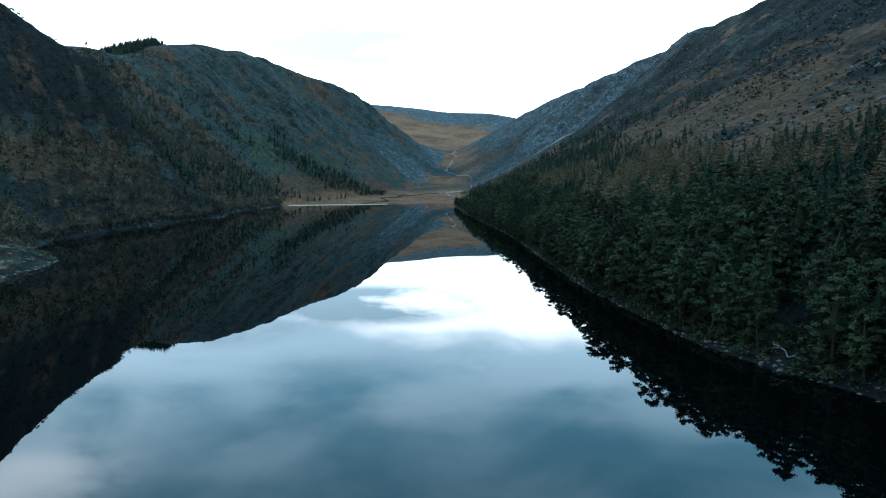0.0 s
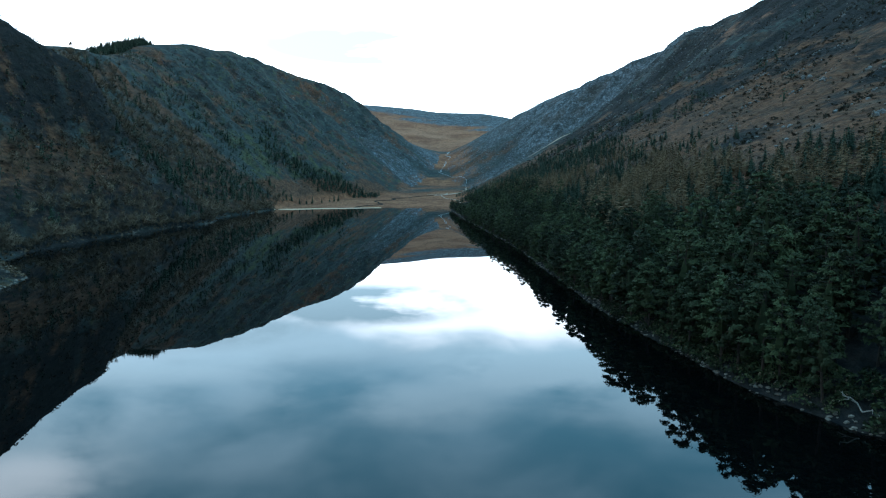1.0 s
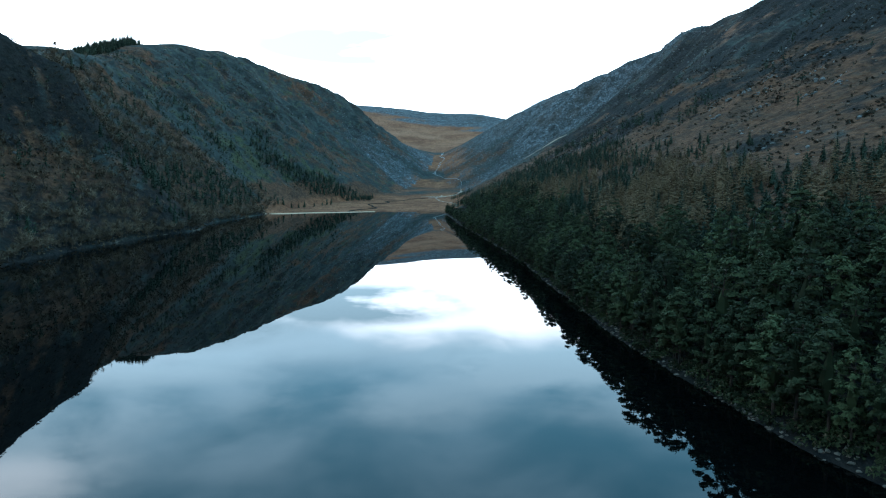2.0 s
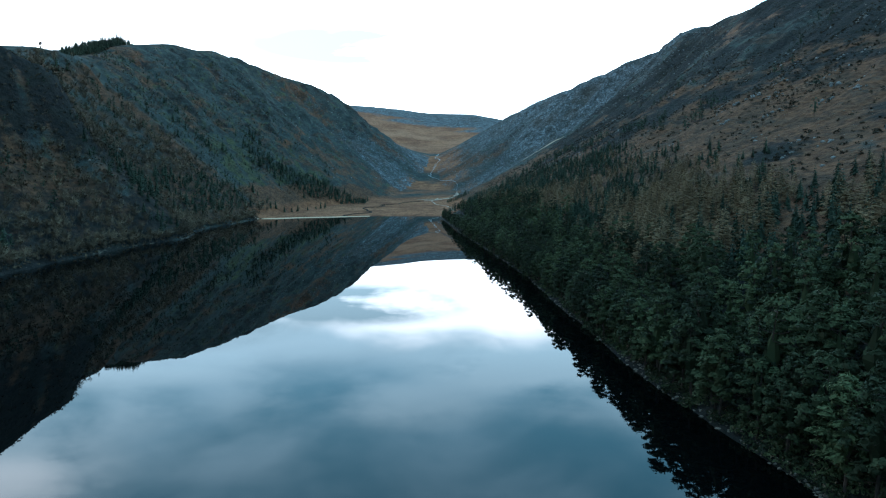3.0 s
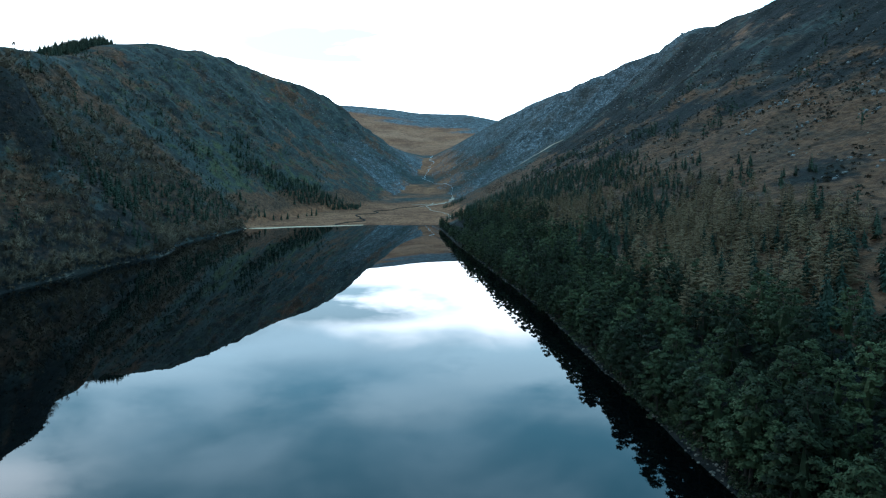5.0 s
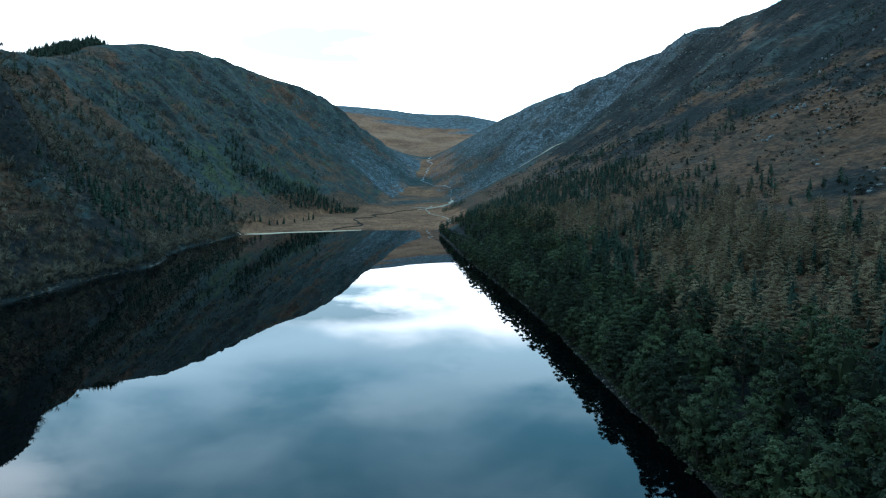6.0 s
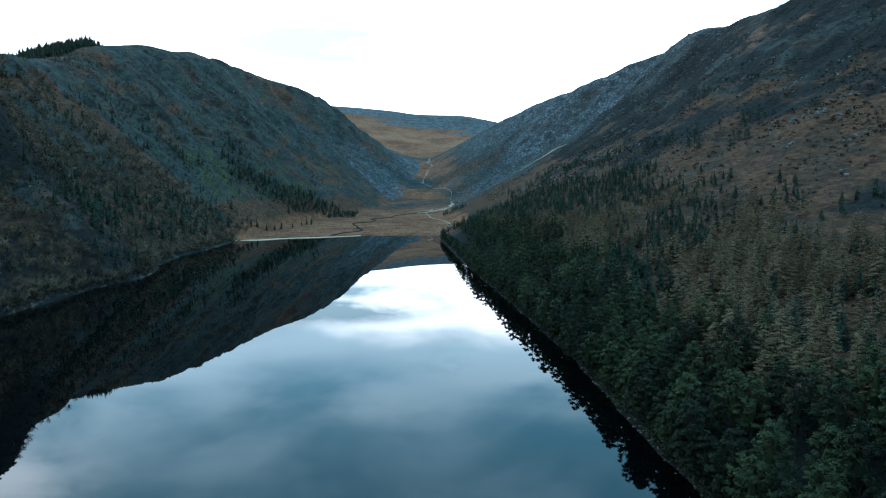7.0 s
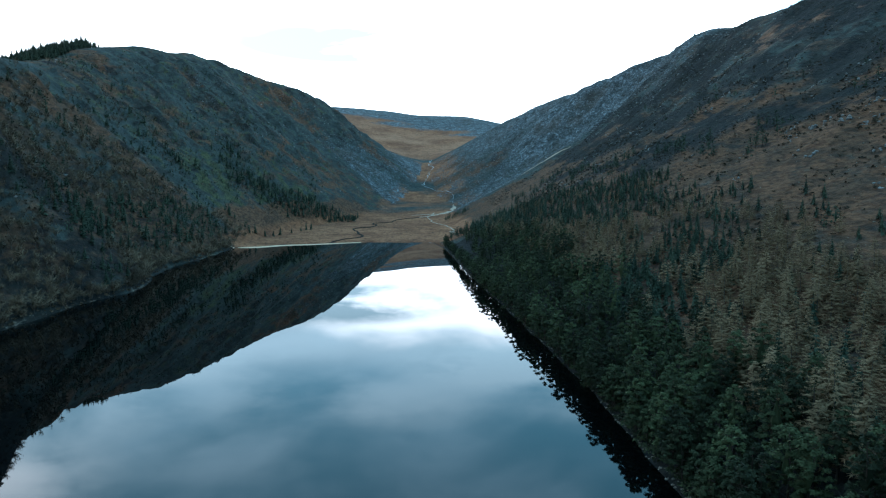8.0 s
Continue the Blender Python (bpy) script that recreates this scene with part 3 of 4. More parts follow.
def pine(seed, h, clumps=42, per=42, size=0.44, sides=6):
    """Scots pine: a bent stem, rising limbs, and flat cushions of needles in layers over a broad dome. Returns the wood and the crown."""
    rng = np.random.default_rng(seed)
    n = 6
    s = np.linspace(0, 1, n)
    bend = np.cumsum(rng.normal(0, 0.16, (n, 2)), 0) * s[:, None]
    stem = np.c_[bend, s * h * 0.92]
    wood = [tube(stem, 0.24 * (h / 15) * (1.1 - 0.95 * s), sides)]
    crown = []
    wide = rng.uniform(3.7, 4.7) * h / 15
    lop = rng.normal(0, 0.35, 2)
    for i in range(clumps):
        k = (i + rng.uniform(0, 1)) / clumps
        az = i * 2.4 + rng.uniform(-0.5, 0.5)
        ring = wide * (1 - k ** 2.6) ** 0.62 * (0.78 + 0.22 * min(k / 0.3, 1)) * rng.uniform(0.16, 1.0) ** 0.5
        c = np.array([lop[0] + math.cos(az) * ring, lop[1] + math.sin(az) * ring, h * (0.24 + 0.73 * k) + rng.normal(0, 0.3)])
        r = rng.uniform(0.65, 1.5) * (wide / 4.2) * (1.08 - 0.3 * k)
        if i % (2 if sides > 3 else 4) == 0:
            f = np.clip((c[2] - 0.28 * math.hypot(c[0], c[1])) / (0.92 * h), 0.15, 0.97)
            p = np.array([np.interp(f, s, stem[:, j]) for j in range(3)])
            wood.append(tube([p, p * 0.45 + c * 0.55 - (0, 0, 0.25), c], [0.08, 0.05, 0.02], 3))
        crown.append(heart(rng, c - (0, 0, 0.06 * r), 0.72 * r, 0.36 * r, 6 if sides > 3 else 5))
        a, q = rng.uniform(0, 6.283, per), rng.uniform(0.1, 1, per) ** 0.5
        rim = np.c_[np.cos(a), np.sin(a)] * (q * r * (0.8 + 0.3 * np.sin(3 * a + az)))[:, None]
        pts = c + np.c_[rim, 0.46 * r * (1 - q ** 2) + rng.normal(0, 0.15, per) - 0.05 * r]
        face = unit(np.c_[rim / r * 0.85, np.ones(per)] + (0.25 * math.cos(az), 0.25 * math.sin(az), 0) + rng.normal(0, 0.42, (per, 3)))
        out = unit(np.cross(face, rng.normal(size=(per, 3))))
        side = np.cross(face, out)
        z = size * rng.uniform(0.6, 1.4, (per, 1))
        tri = np.stack([pts - out * z * 0.5 - side * z * 0.38, pts - out * z * 0.5 + side * z * 0.38, pts + out * z * 0.85], 1)
        crown.append((tri.reshape(-1, 3), np.arange(3 * per).reshape(-1, 3)))
    crown.append(heart(rng, (lop[0] * 0.7, lop[1] * 0.7, 0.5 * h), 0.26 * wide, 0.3 * h, 5, -0.8))
    return joined(wood), joined(crown)


def spruce(seed, h, tiers=17, per=7, fine=3, sides=6):
    """A narrow dark conifer of drooping sprays."""
    rng = np.random.default_rng(seed)
    wood = tube([(0, 0, 0), (0, 0, h * 0.5), (0, 0, h * 0.97)], [0.2 * h / 14, 0.12 * h / 14, 0.02], sides)
    pts = []
    for i in range(tiers):
        k = (i + 0.3) / tiers
        z = h * (0.07 + 0.93 * k)
        reach = 0.26 * h * (1 - k) ** 0.8 + 0.2
        for j in range(per):
            az = rng.uniform(0, 6.283)
            r = reach * rng.uniform(0.7, 1.15)
            way = np.array([math.cos(az), math.sin(az), 0])
            side = np.array([-way[1], way[0], 0])
            a, drop = np.array([0, 0, z + 0.12 * r]), -0.32 * r
            for q in range(fine):
                o = (q - (fine - 1) / 2) * 0.55
                m = a + way * r * 0.35
                e = a + (way + side * o * 0.6) * r * (1 - 0.22 * abs(o)) + (0, 0, drop + rng.normal(0, 0.08 * r))
                w = side * 0.34 * r / fine * 2.2
                pts.append(np.array([m * 0.5 + a * 0.5 + w * 0.4 + side * o * 0.2, m * 0.5 + a * 0.5 - w * 0.4 + side * o * 0.2, e]))
                pts.append(np.array([m + w * 0.6 + (0, 0, 0.1), m - w * 0.6 - (0, 0, 0.22 * r), e * 0.9 + m * 0.1 - (0, 0, 0.18 * r)]))
    v = np.concatenate(pts)
    top = slivers(np.array([[0, 0, h * 0.93]] * 3), np.array([[0.0, 0, h * 1.02]] * 3) + rng.normal(0, 0.05, (3, 3)), 0.35, rng)
    core = heart(rng, (0, 0, 0.2 * h), 0.105 * h, 0.68 * h, 5, -0.1)
    return wood, joined([(v, np.arange(len(v)).reshape(-1, 3)), top, core])


def larch(seed, h, branches=88, twigs=17, width=0.09, sides=5):
    """A bare winter larch: a straight stem, level branches and a feathery, broad cone of fine hanging twigs, tan."""
    rng = np.random.default_rng(seed)
    lean = rng.normal(0, 0.25, 2)
    stem = np.array([(0, 0, 0), (*(lean * 0.4), h * 0.5), (*lean, h)])
    wood = tube(stem, [0.17 * h / 15, 0.10 * h / 15, 0.02], sides)
    broad = rng.uniform(0.30, 0.38)
    a0, b0, a1, b1 = [], [], [], []
    for i in range(branches):
        k = 0.12 + 0.88 * ((i + rng.uniform(0, 1)) / branches) ** 1.15
        reach = (broad * h * (1 - k) ** 0.75 + 0.2) * rng.uniform(0.65, 1.12)
        az = i * 2.4 + rng.uniform(-0.6, 0.6)
        way = np.array([math.cos(az), math.sin(az), rng.uniform(-0.25, 0.12)])
        p = np.array([np.interp(k * h, stem[:, 2], stem[:, 0]), np.interp(k * h, stem[:, 2], stem[:, 1]), k * h])
        e = p + way * reach
        a0.append(p)
        b0.append(e)
        q = rng.uniform(0.06, 1.0, twigs) ** 0.6
        st = p + (e - p) * q[:, None]
        a1.append(st)
        across = np.array([-way[1], way[0]]) * rng.normal(0, 0.5, (twigs, 1))
        b1.append(st + np.c_[across + way[:2] * rng.uniform(0.1, 0.7, (twigs, 1)), rng.uniform(-0.42, 0.14, twigs)] * (0.6 + 0.26 * reach))
    a1, b1 = np.concatenate(a1), np.concatenate(b1)
    fine = joined([slivers(np.array(a0), np.array(b0), width, rng), slivers(a1, b1, width * 2.4, rng, (a1 + b1) * (0.35, 0.35, 0) + (0, 0, 0.6))])
    return wood, fine


def bare_tree(seed, h, forks=7, twigs=9, width=0.2, fine=False, stout=0.17):
    """A bare broadleaf or birch: a short stem, rising forks and a rounded haze of twigs."""
    rng = np.random.default_rng(seed)
    wood = [tube([(0, 0, 0), (0.1, 0, h * 0.25), (0.15, 0.1, h * 0.5)], [stout, stout * 0.7, stout * 0.35], 4 if fine else 3)]
    a, b = [], []
    for i in range(forks):
        az = i * 2.4 + rng.uniform(-0.4, 0.4)
        z0 = h * rng.uniform(0.12, 0.45)
        tilt = rng.uniform(0.2, 1.0)
        e = np.array([math.cos(az) * tilt * h * 0.42, math.sin(az) * tilt * h * 0.42, h * (1.0 - 0.42 * tilt * rng.uniform(0.6, 1.3))])
        p = np.array([0.1, 0, z0])
        if fine:
            wood.append(tube([p, p * 0.5 + e * 0.5 + (0, 0, -0.06 * h), e], [0.06, 0.04, 0.012], 3))
        else:
            wood.append(slivers(p[None], e[None], 0.16, rng))
        q = rng.uniform(0.2, 1.0, twigs)
        st = p + (e - p) * q[:, None]
        a.append(st)
        b.append(st + rng.normal(0, 0.10 * h, (twigs, 3)) * (1, 1, 0.8) + (0, 0, 0.025 * h))
    a, b = np.concatenate(a), np.concatenate(b)
    return joined(wood), slivers(a, b, width * h / 8, rng, (a + b) * 0.5 - (0, 0, h * 0.4))


def bush(seed, count=16, leaf=0.62):
    rng = np.random.default_rng(seed)
    return tufts(rng, np.array([0, 0, 0.42]), np.array([0.8, 0.8, 0.75]), count, leaf, loose=0.8)


def boulder(seed):
    """A weathered block: a jittered, unevenly squashed icosphere."""
    rng = np.random.default_rng(seed)
    bm = bmesh.new()
    bmesh.ops.create_icosphere(bm, subdivisions=1, radius=0.6)
    for v in bm.verts:
        v.co = Vector(v.co) * rng.uniform(0.72, 1.25)
        v.co.x *= 1.25
        v.co.z = v.co.z * 0.72 + 0.18
    bm.verts.ensure_lookup_table()
    out = np.array([v.co[:] for v in bm.verts]), np.array([[v.index for v in f.verts] for f in bm.faces])
    bm.free()
    return out


def soft_normals(v):
    """The directions in which the outside of a rounded or conical crown faces."""
    h = v[:, 2].max()
    r = np.hypot(v[:, 0], v[:, 1])[:, None] + 0.3
    return unit(np.c_[v[:, :2] / r * np.minimum(r / (0.12 * h), 1.0), 0.6 + 0.5 * v[:, 2] / h])


def scattered(x0, x1, y0, y1, gap, seed, keep):
    """Jittered places on a grid, kept where keep(x, y, chance) holds; nearest first."""
    rng = np.random.default_rng(seed)
    a, b = np.meshgrid(np.arange(x0, x1, gap), np.arange(y0, y1, gap))
    a, b = a.ravel() + rng.uniform(-0.5, 0.5, a.size) * gap, b.ravel() + rng.uniform(-0.5, 0.5, b.size) * gap
    ok = keep(a, b, rng.uniform(0, 1, a.size))
    a, b = a[ok], b[ok]
    o = np.argsort(b)
    return np.c_[a[o], b[o]]


def stuff(name, label, category, places, templates, mats, seed, size=(0.8, 1.2), sink=0.0, tall=(1.0, 1.0), grown=None):
    """Many small growths or stones in one mesh. templates: lists of (vertices, triangles) by material."""
    rng = np.random.default_rng(seed)
    z = terrain(places[:, 0], places[:, 1]) - sink
    pick = rng.integers(0, len(templates), len(places))
    vs, fs, ms, ts, ns, n = [], [], [], [], [], 0
    soft = any(m in (LARCH, TWIGS) for m in mats) and mats[0] is GREY_BARK
    for k, tpl in enumerate(templates):
        who = np.nonzero(pick == k)[0]
        if not len(who):
            continue
        s, w, a = rng.uniform(*size, len(who)), rng.uniform(*tall, len(who)), rng.uniform(0, 6.283, len(who))
        if grown is not None:
            s = s * grown(places[who, 0], places[who, 1])
        tint = rng.uniform(0, 1, len(who))
        c, d = np.cos(a)[:, None], np.sin(a)[:, None]
        for mi, (v, f) in enumerate(tpl):
            x = (v[:, 0] * c - v[:, 1] * d) * s[:, None] + places[who, 0][:, None]
            y = (v[:, 0] * d + v[:, 1] * c) * s[:, None] + places[who, 1][:, None]
            zz = v[:, 2] * s[:, None] * w[:, None] + z[who][:, None]
            vs.append(np.stack([x, y, zz], -1).reshape(-1, 3))
            fs.append((f[None] + (np.arange(len(who)) * len(v))[:, None, None] + n).reshape(-1, 3))
            ms.append(np.full(len(who) * len(f), mi))
            ts.append(np.repeat(tint, len(v)))
            if soft:
                q = soft_normals(v)
                ns.append(np.stack([q[:, 0] * c - q[:, 1] * d, q[:, 0] * d + q[:, 1] * c, np.broadcast_to(q[:, 2], x.shape)], -1).reshape(-1, 3))
            n += len(who) * len(v)
    me = mesh_of(name, np.concatenate(vs), np.concatenate(fs), mats, np.concatenate(ms), attrs=[("tint", "FLOAT", np.concatenate(ts))],
                 normals=np.concatenate(ns) if soft else None)
    return tagged(new(name, me), label, category, kind="stuff")


def part(name, arrays, mat, parent, label=""):
    ob = new(name, mesh_of(name, arrays[0], arrays[1], [mat], normals=soft_normals(arrays[0]) if mat in (LARCH, TWIGS) else None))
    ob.parent = parent
    return tagged(ob, label)


def tree_thing(name, label, group, arrays, wood, leaf, crown_name):
    base = tagged(new(name), label, "tree", group)
    part("trunk", arrays[0], wood, base)
    part(crown_name, arrays[1], leaf, base)
    return base


def planted(first, places, seed, size=(0.85, 1.2), grown=None):
    """The first trees set at the first places, and copies at the rest."""
    rng = np.random.default_rng(seed)
    z = terrain(places[:, 0], places[:, 1])
    for i, (x, y) in enumerate(places):
        s = rng.uniform(*size) * (1.0 if grown is None else float(grown(x, y)))
        m = pose(x, y, z[i] - 0.15, rng.normal(0, 2), rng.normal(0, 2), rng.uniform(0, 360)) @ Matrix.Diagonal((s, s, s * rng.uniform(0.92, 1.12), 1))
        if i < len(first):
            first[i].matrix_basis = m
        else:
            plain_copy = first[i % len(first)]
            made = copy_thing(plain_copy, Matrix.Identity(4))
            made.matrix_basis = m


def right_d(x, y):
    return x - curve(y, SHORE_RIGHT)


def upslope(x, y):
    """Trees are smaller the higher up they stand."""
    return 1.12 - 0.44 * step(35, 115, right_d(x, y))


def waterside(x, y):
    """The shore pines are tallest towards the start."""
    return 1.0 + 0.2 * step(340, 200, y) - 0.34 * step(620, 900, y)


def left_d(x, y):
    return curve(y, SHORE_LEFT) - x


LARCH_TOP = [(0, 100), (300, 92), (400, 99), (500, 116), (570, 118), (600, 102), (650, 86), (700, 74), (780, 62), (850, 46), (1000, 20)]


def in_pines(x, y, c):
    d = right_d(x, y)
    return (d > 0.2) & (d < curve(y, PINE_TOP) + 14 * fbm(x / 30, y / 30, 3, 15)) & (c < 0.95)


def in_larch(x, y, c):
    d = right_d(x, y)
    n = fbm(x / 42, y / 42, 3, 25)
    return (d > curve(y, PINE_TOP) - 6 + 16 * n) & ((d < np.minimum(curve(y, LARCH_TOP) + 18 * n, curve(y, WOOD_TOP) + 10 * n)) | ((d < curve(y, WOOD_TOP) + 8 * n) & (c < 0.12))) & (n < 0.26 - 0.2 * step(400, 340, y)) & (c < 0.84 - 0.18 * step(380, 330, y) * step(80, 60, d))


def in_spruce(x, y, c):
    d = right_d(x, y)
    n, m = fbm(x / 42, y / 42, 3, 25), fbm(x / 26, y / 26, 3, 27)
    above = step(-8, 8, d - curve(y, LARCH_TOP) - 18 * n)
    want = 0.06 * step(380, 330, y) * step(80, 60, d) + np.where(n > 0.20 - 0.2 * step(400, 340, y), 0.62, 0.08 + 0.24 * step(400, 330, y)) + above * np.where(y > 560, 0.68 + 0.5 * m, 0.12 + 0.9 * m)
    want = want * step(14, -6, d - curve(y, WOOD_TOP) - 14 * m)
    return (d > curve(y, PINE_TOP) - 4) & (c < want)


def shore_row(places):
    """The same places and a close row of trees along the water's edge."""
    rng = np.random.default_rng(4)
    y = np.arange(94, 960, 5.0) + rng.uniform(-2.4, 2.4, len(np.arange(94, 960, 5.0)))
    row = np.c_[curve(y, SHORE_RIGHT) + rng.uniform(0.4, 3.0, len(y)) + 2.0 * step(230, 170, y), y]
    every = np.concatenate([places[right_d(places[:, 0], places[:, 1]) > 5 + 2 * step(230, 170, places[:, 1])], row])
    every = every[(np.hypot(every[:, 0] - 67, every[:, 1] - 131) > 6.5)]
    return every[np.argsort(every[:, 1])]


def levels(places, first, share):
    second = first + int(share * (len(places) - first))
    return places[:first], places[first:second], places[second:]


pines, pines_mid, pines_far = levels(shore_row(scattered(40, 210, 92, 985, 7.4, 1, in_pines)), 300, 0.6)
larches, larches_mid, larches_far = levels(scattered(60, 330, 150, 985, 6.1, 2, in_larch), 280, 0.6)
spruces, spruces_mid, spruces_far = levels(scattered(50, 330, 130, 985, 5.2, 3, in_spruce), 120, 0.35)
planted([tree_thing("scots_pine", "dark green Scots pine on the lake's stony shore slope", "shore pines", pine(100 + i, h), PINE_BARK, PINE, "crown")
         for i, h in enumerate((15, 16.5, 13.5, 17, 14.5, 15.5, 12.5, 16))], pines, 11, (0.78, 1.2), waterside)
planted([tree_thing("larch", "bare tan winter larch among conifers on the slope", "slope larches", larch(200 + i, h), GREY_BARK, LARCH, "crown")
         for i, h in enumerate((14, 15.5, 12.5, 16.5, 13.5, 15))], larches, 12, (0.72, 1.05), upslope)
planted([tree_thing("spruce", "narrow dark green spruce among bare larches", "slope spruces", spruce(300 + i, h), GREY_BARK, SPRUCE, "crown")
         for i, h in enumerate((13, 14.5, 11.5, 15, 12))], spruces, 13, (0.62, 1.04), upslope)
behind = scattered(60, 200, -60, 92, 8.0, 9, in_pines)
stuff("near_pine_wood", "belt of dark green pines behind the start of the shore", "trees", behind, [pine(440 + i, h, 14, 14, 1.3, 3) for i, h in enumerate((15, 16.5, 13.5))], [PINE_BARK, PINE], 27, (0.8, 1.2))
stuff("pine_wood", "belt of dark green pines along the shore", "trees", pines_mid, [pine(400 + i, h, 21, 24, 0.68, 4) for i, h in enumerate((15, 16.5, 13.5, 17, 14))], [PINE_BARK, PINE], 21, (0.78, 1.2), grown=waterside)
stuff("far_pine_wood", "belt of dark green pines along the far shore", "trees", pines_far, [pine(420 + i, h, 17, 10, 1.1, 3) for i, h in enumerate((15, 16.5, 13.5, 17, 14))], [PINE_BARK, PINE], 24, (0.78, 1.2), grown=waterside)
stuff("larch_wood", "stand of bare tan larches on the slope", "trees", larches_mid, [larch(500 + i, h, 48, 12, 0.18, 3) for i, h in enumerate((13, 15, 12, 16))], [GREY_BARK, LARCH], 22, (0.62, 0.98), grown=upslope)
stuff("far_larch_wood", "stand of bare tan larches on the far slope", "trees", larches_far, [larch(520 + i, h, 40, 8, 0.30, 3) for i, h in enumerate((13, 15, 12, 16))], [GREY_BARK, LARCH], 25, (0.62, 0.95), grown=upslope)
stuff("spruce_wood", "dark spruces scattered through bare larches", "trees", spruces_mid, [spruce(600 + i, h, 11, 5, 2, 3) for i, h in enumerate((12, 14, 10, 13))], [GREY_BARK, SPRUCE], 23, (0.66, 1.05), grown=upslope)
stuff("far_spruce_wood", "dark spruces scattered through far larches", "trees", spruces_far, [spruce(620 + i, h, 9, 5, 1, 3) for i, h in enumerate((12, 14, 10, 13))], [GREY_BARK, SPRUCE], 26, (0.62, 1.0), grown=upslope)


# ---------------------------------------------------------------- woods of the shaded side and the slopes
def in_left_wood(x, y, c):
    u, n = left_d(x, y), fbm(x / 60, y / 60, 3, 45)
    dark = fbm(x / 38, y / 38, 3, 55)
    top = (70 + 120 * step(600, 740, y)) * step(330, 420, y) * step(1010, 900, y) + 10
    return (u > 3) & (u < top + 60 * n) & (c < 0.92 - 0.40 * step(70, 190, u) + 0.2 * n) & ~((u > 12) & (u < 64) & (y > 690) & (y < 965) & (dark > -0.12 - 0.5 * step(830, 900, y))) & (dark < 0.26)


def in_left_dark(x, y, c):
    u, n = left_d(x, y), fbm(x / 38, y / 38, 3, 55)
    block = (u > 14) & (u < 62) & (y > 690) & (y < 965) & (n > -0.12 - 0.5 * step(830, 900, y))
    strip = np.abs(y - 1196 - 0.76 * (x + 271)) < 36 + 40 * n
    strip = strip & (x > -290 + 40 * n) & (x < -112)
    loose = (u > 5) & (u < 66 + 124 * step(620, 760, y)) & (y > 380) & (y < 1300) & (n > 0.26) & (c < 0.4)
    return (block & (c < 0.8)) | (strip & (c < 0.9)) | loose


def in_plantation(x, y, c):
    return (x < -488 - 0.15 * (y - 1000)) & (x > -600 - 0.2 * (y - 1020)) & (x > -625) & (y > 1020) & (c < 0.5 + 0.5 * step(1180, 1260, y)) & (y < 1402 + 8 * fbm(x / 20, y / 20, 2, 5)) & (c < 0.95)


left_wood = scattered(-480, -205, 330, 1030, 6.8, 41, in_left_wood)
edge_rng = np.random.default_rng(40)
edge_y = np.arange(372, 930, 3.6) + edge_rng.uniform(-1.4, 1.4, len(np.arange(372, 930, 3.6)))
left_wood = np.concatenate([left_wood, scattered(-300, -180, 285, 400, 5.5, 39, lambda x, y, c: (left_d(x, y) > 16 - 8 * step(330, 380, y)) & (c < 0.7)), np.c_[curve(edge_y, SHORE_LEFT) - edge_rng.uniform(0.8, 4.5, len(edge_y)), edge_y]])
left_dark = scattered(-420, -90, 380, 1400, 5.6, 42, in_left_dark)
hill_top = scattered(-700, -490, 1040, 1420, 6.0, 43, in_plantation)
front = left_d(left_wood[:, 0], left_wood[:, 1]) < 24
stuff("bare_wood", "bare grey-brown winter trees along the lake's shaded shore", "trees", left_wood[front], [bare_tree(700 + i, h, 12, 30, 0.17) for i, h in enumerate((9, 11, 8, 12, 6.5))], [GREY_BARK, TWIGS], 44, (0.75, 1.3))
stuff("upper_bare_wood", "bare grey-brown winter woodland over the lake's shaded side", "trees", left_wood[~front], [bare_tree(705 + i, h, 9, 17, 0.27) for i, h in enumerate((9, 10.5, 7.5, 11, 6))], [GREY_BARK, TWIGS], 38, (0.8, 1.35))
cliff_scrub = scattered(-370, -260, 400, 730, 3.3, 37, lambda x, y, c: (left_d(x, y) > 45) & (left_d(x, y) < 108) & (c < 0.5 + 0.9 * fbm(x / 16, y / 16, 3, 36)))
stuff("cliff_bushes", "dark bushes and bracken clinging to a steep crag", "bushes", cliff_scrub, [(bush(775 + i, 12), bush(785 + i, 5)) for i in range(5)], [BUSH, TWIGS], 36, (0.6, 1.8), 0.1)
def in_hill_scrub(x, y, c):
    u, n = left_d(x, y), fbm(x / 55, y / 55, 4, 47)
    return (u > 60) & (u < 300) & (y > 420) & (y < 1420) & (c < 0.42 + 0.8 * n + 0.35 * step(700, 640, y)) & ~((u < 190) & (y < 960) & (y > 700)) & ((u < 92) | (y > 700)) & ((u < 212) | (y > 1080))


hill_scrub = scattered(-560, -240, 420, 1420, 7.0, 59, in_hill_scrub)
stuff("hill_birches", "small bare birches scattered up the shaded hillside", "trees", hill_scrub, [bare_tree(710 + i, h, 6, 7, 0.5) for i, h in enumerate((5, 6.5, 4, 7.5))], [GREY_BARK, TWIGS], 60, (0.7, 1.3))
def in_hill_evergreen(x, y, c):
    u, n = left_d(x, y), fbm(x / 30, y / 24, 4, 58)
    return (u > 40) & (u < 330) & (y > 480) & (y < 1560) & (c < 0.07 + 1.3 * np.maximum(n - 0.02, 0)) & ((u < 92) | (y > 680)) & ((u < 212) | (y > 1080))


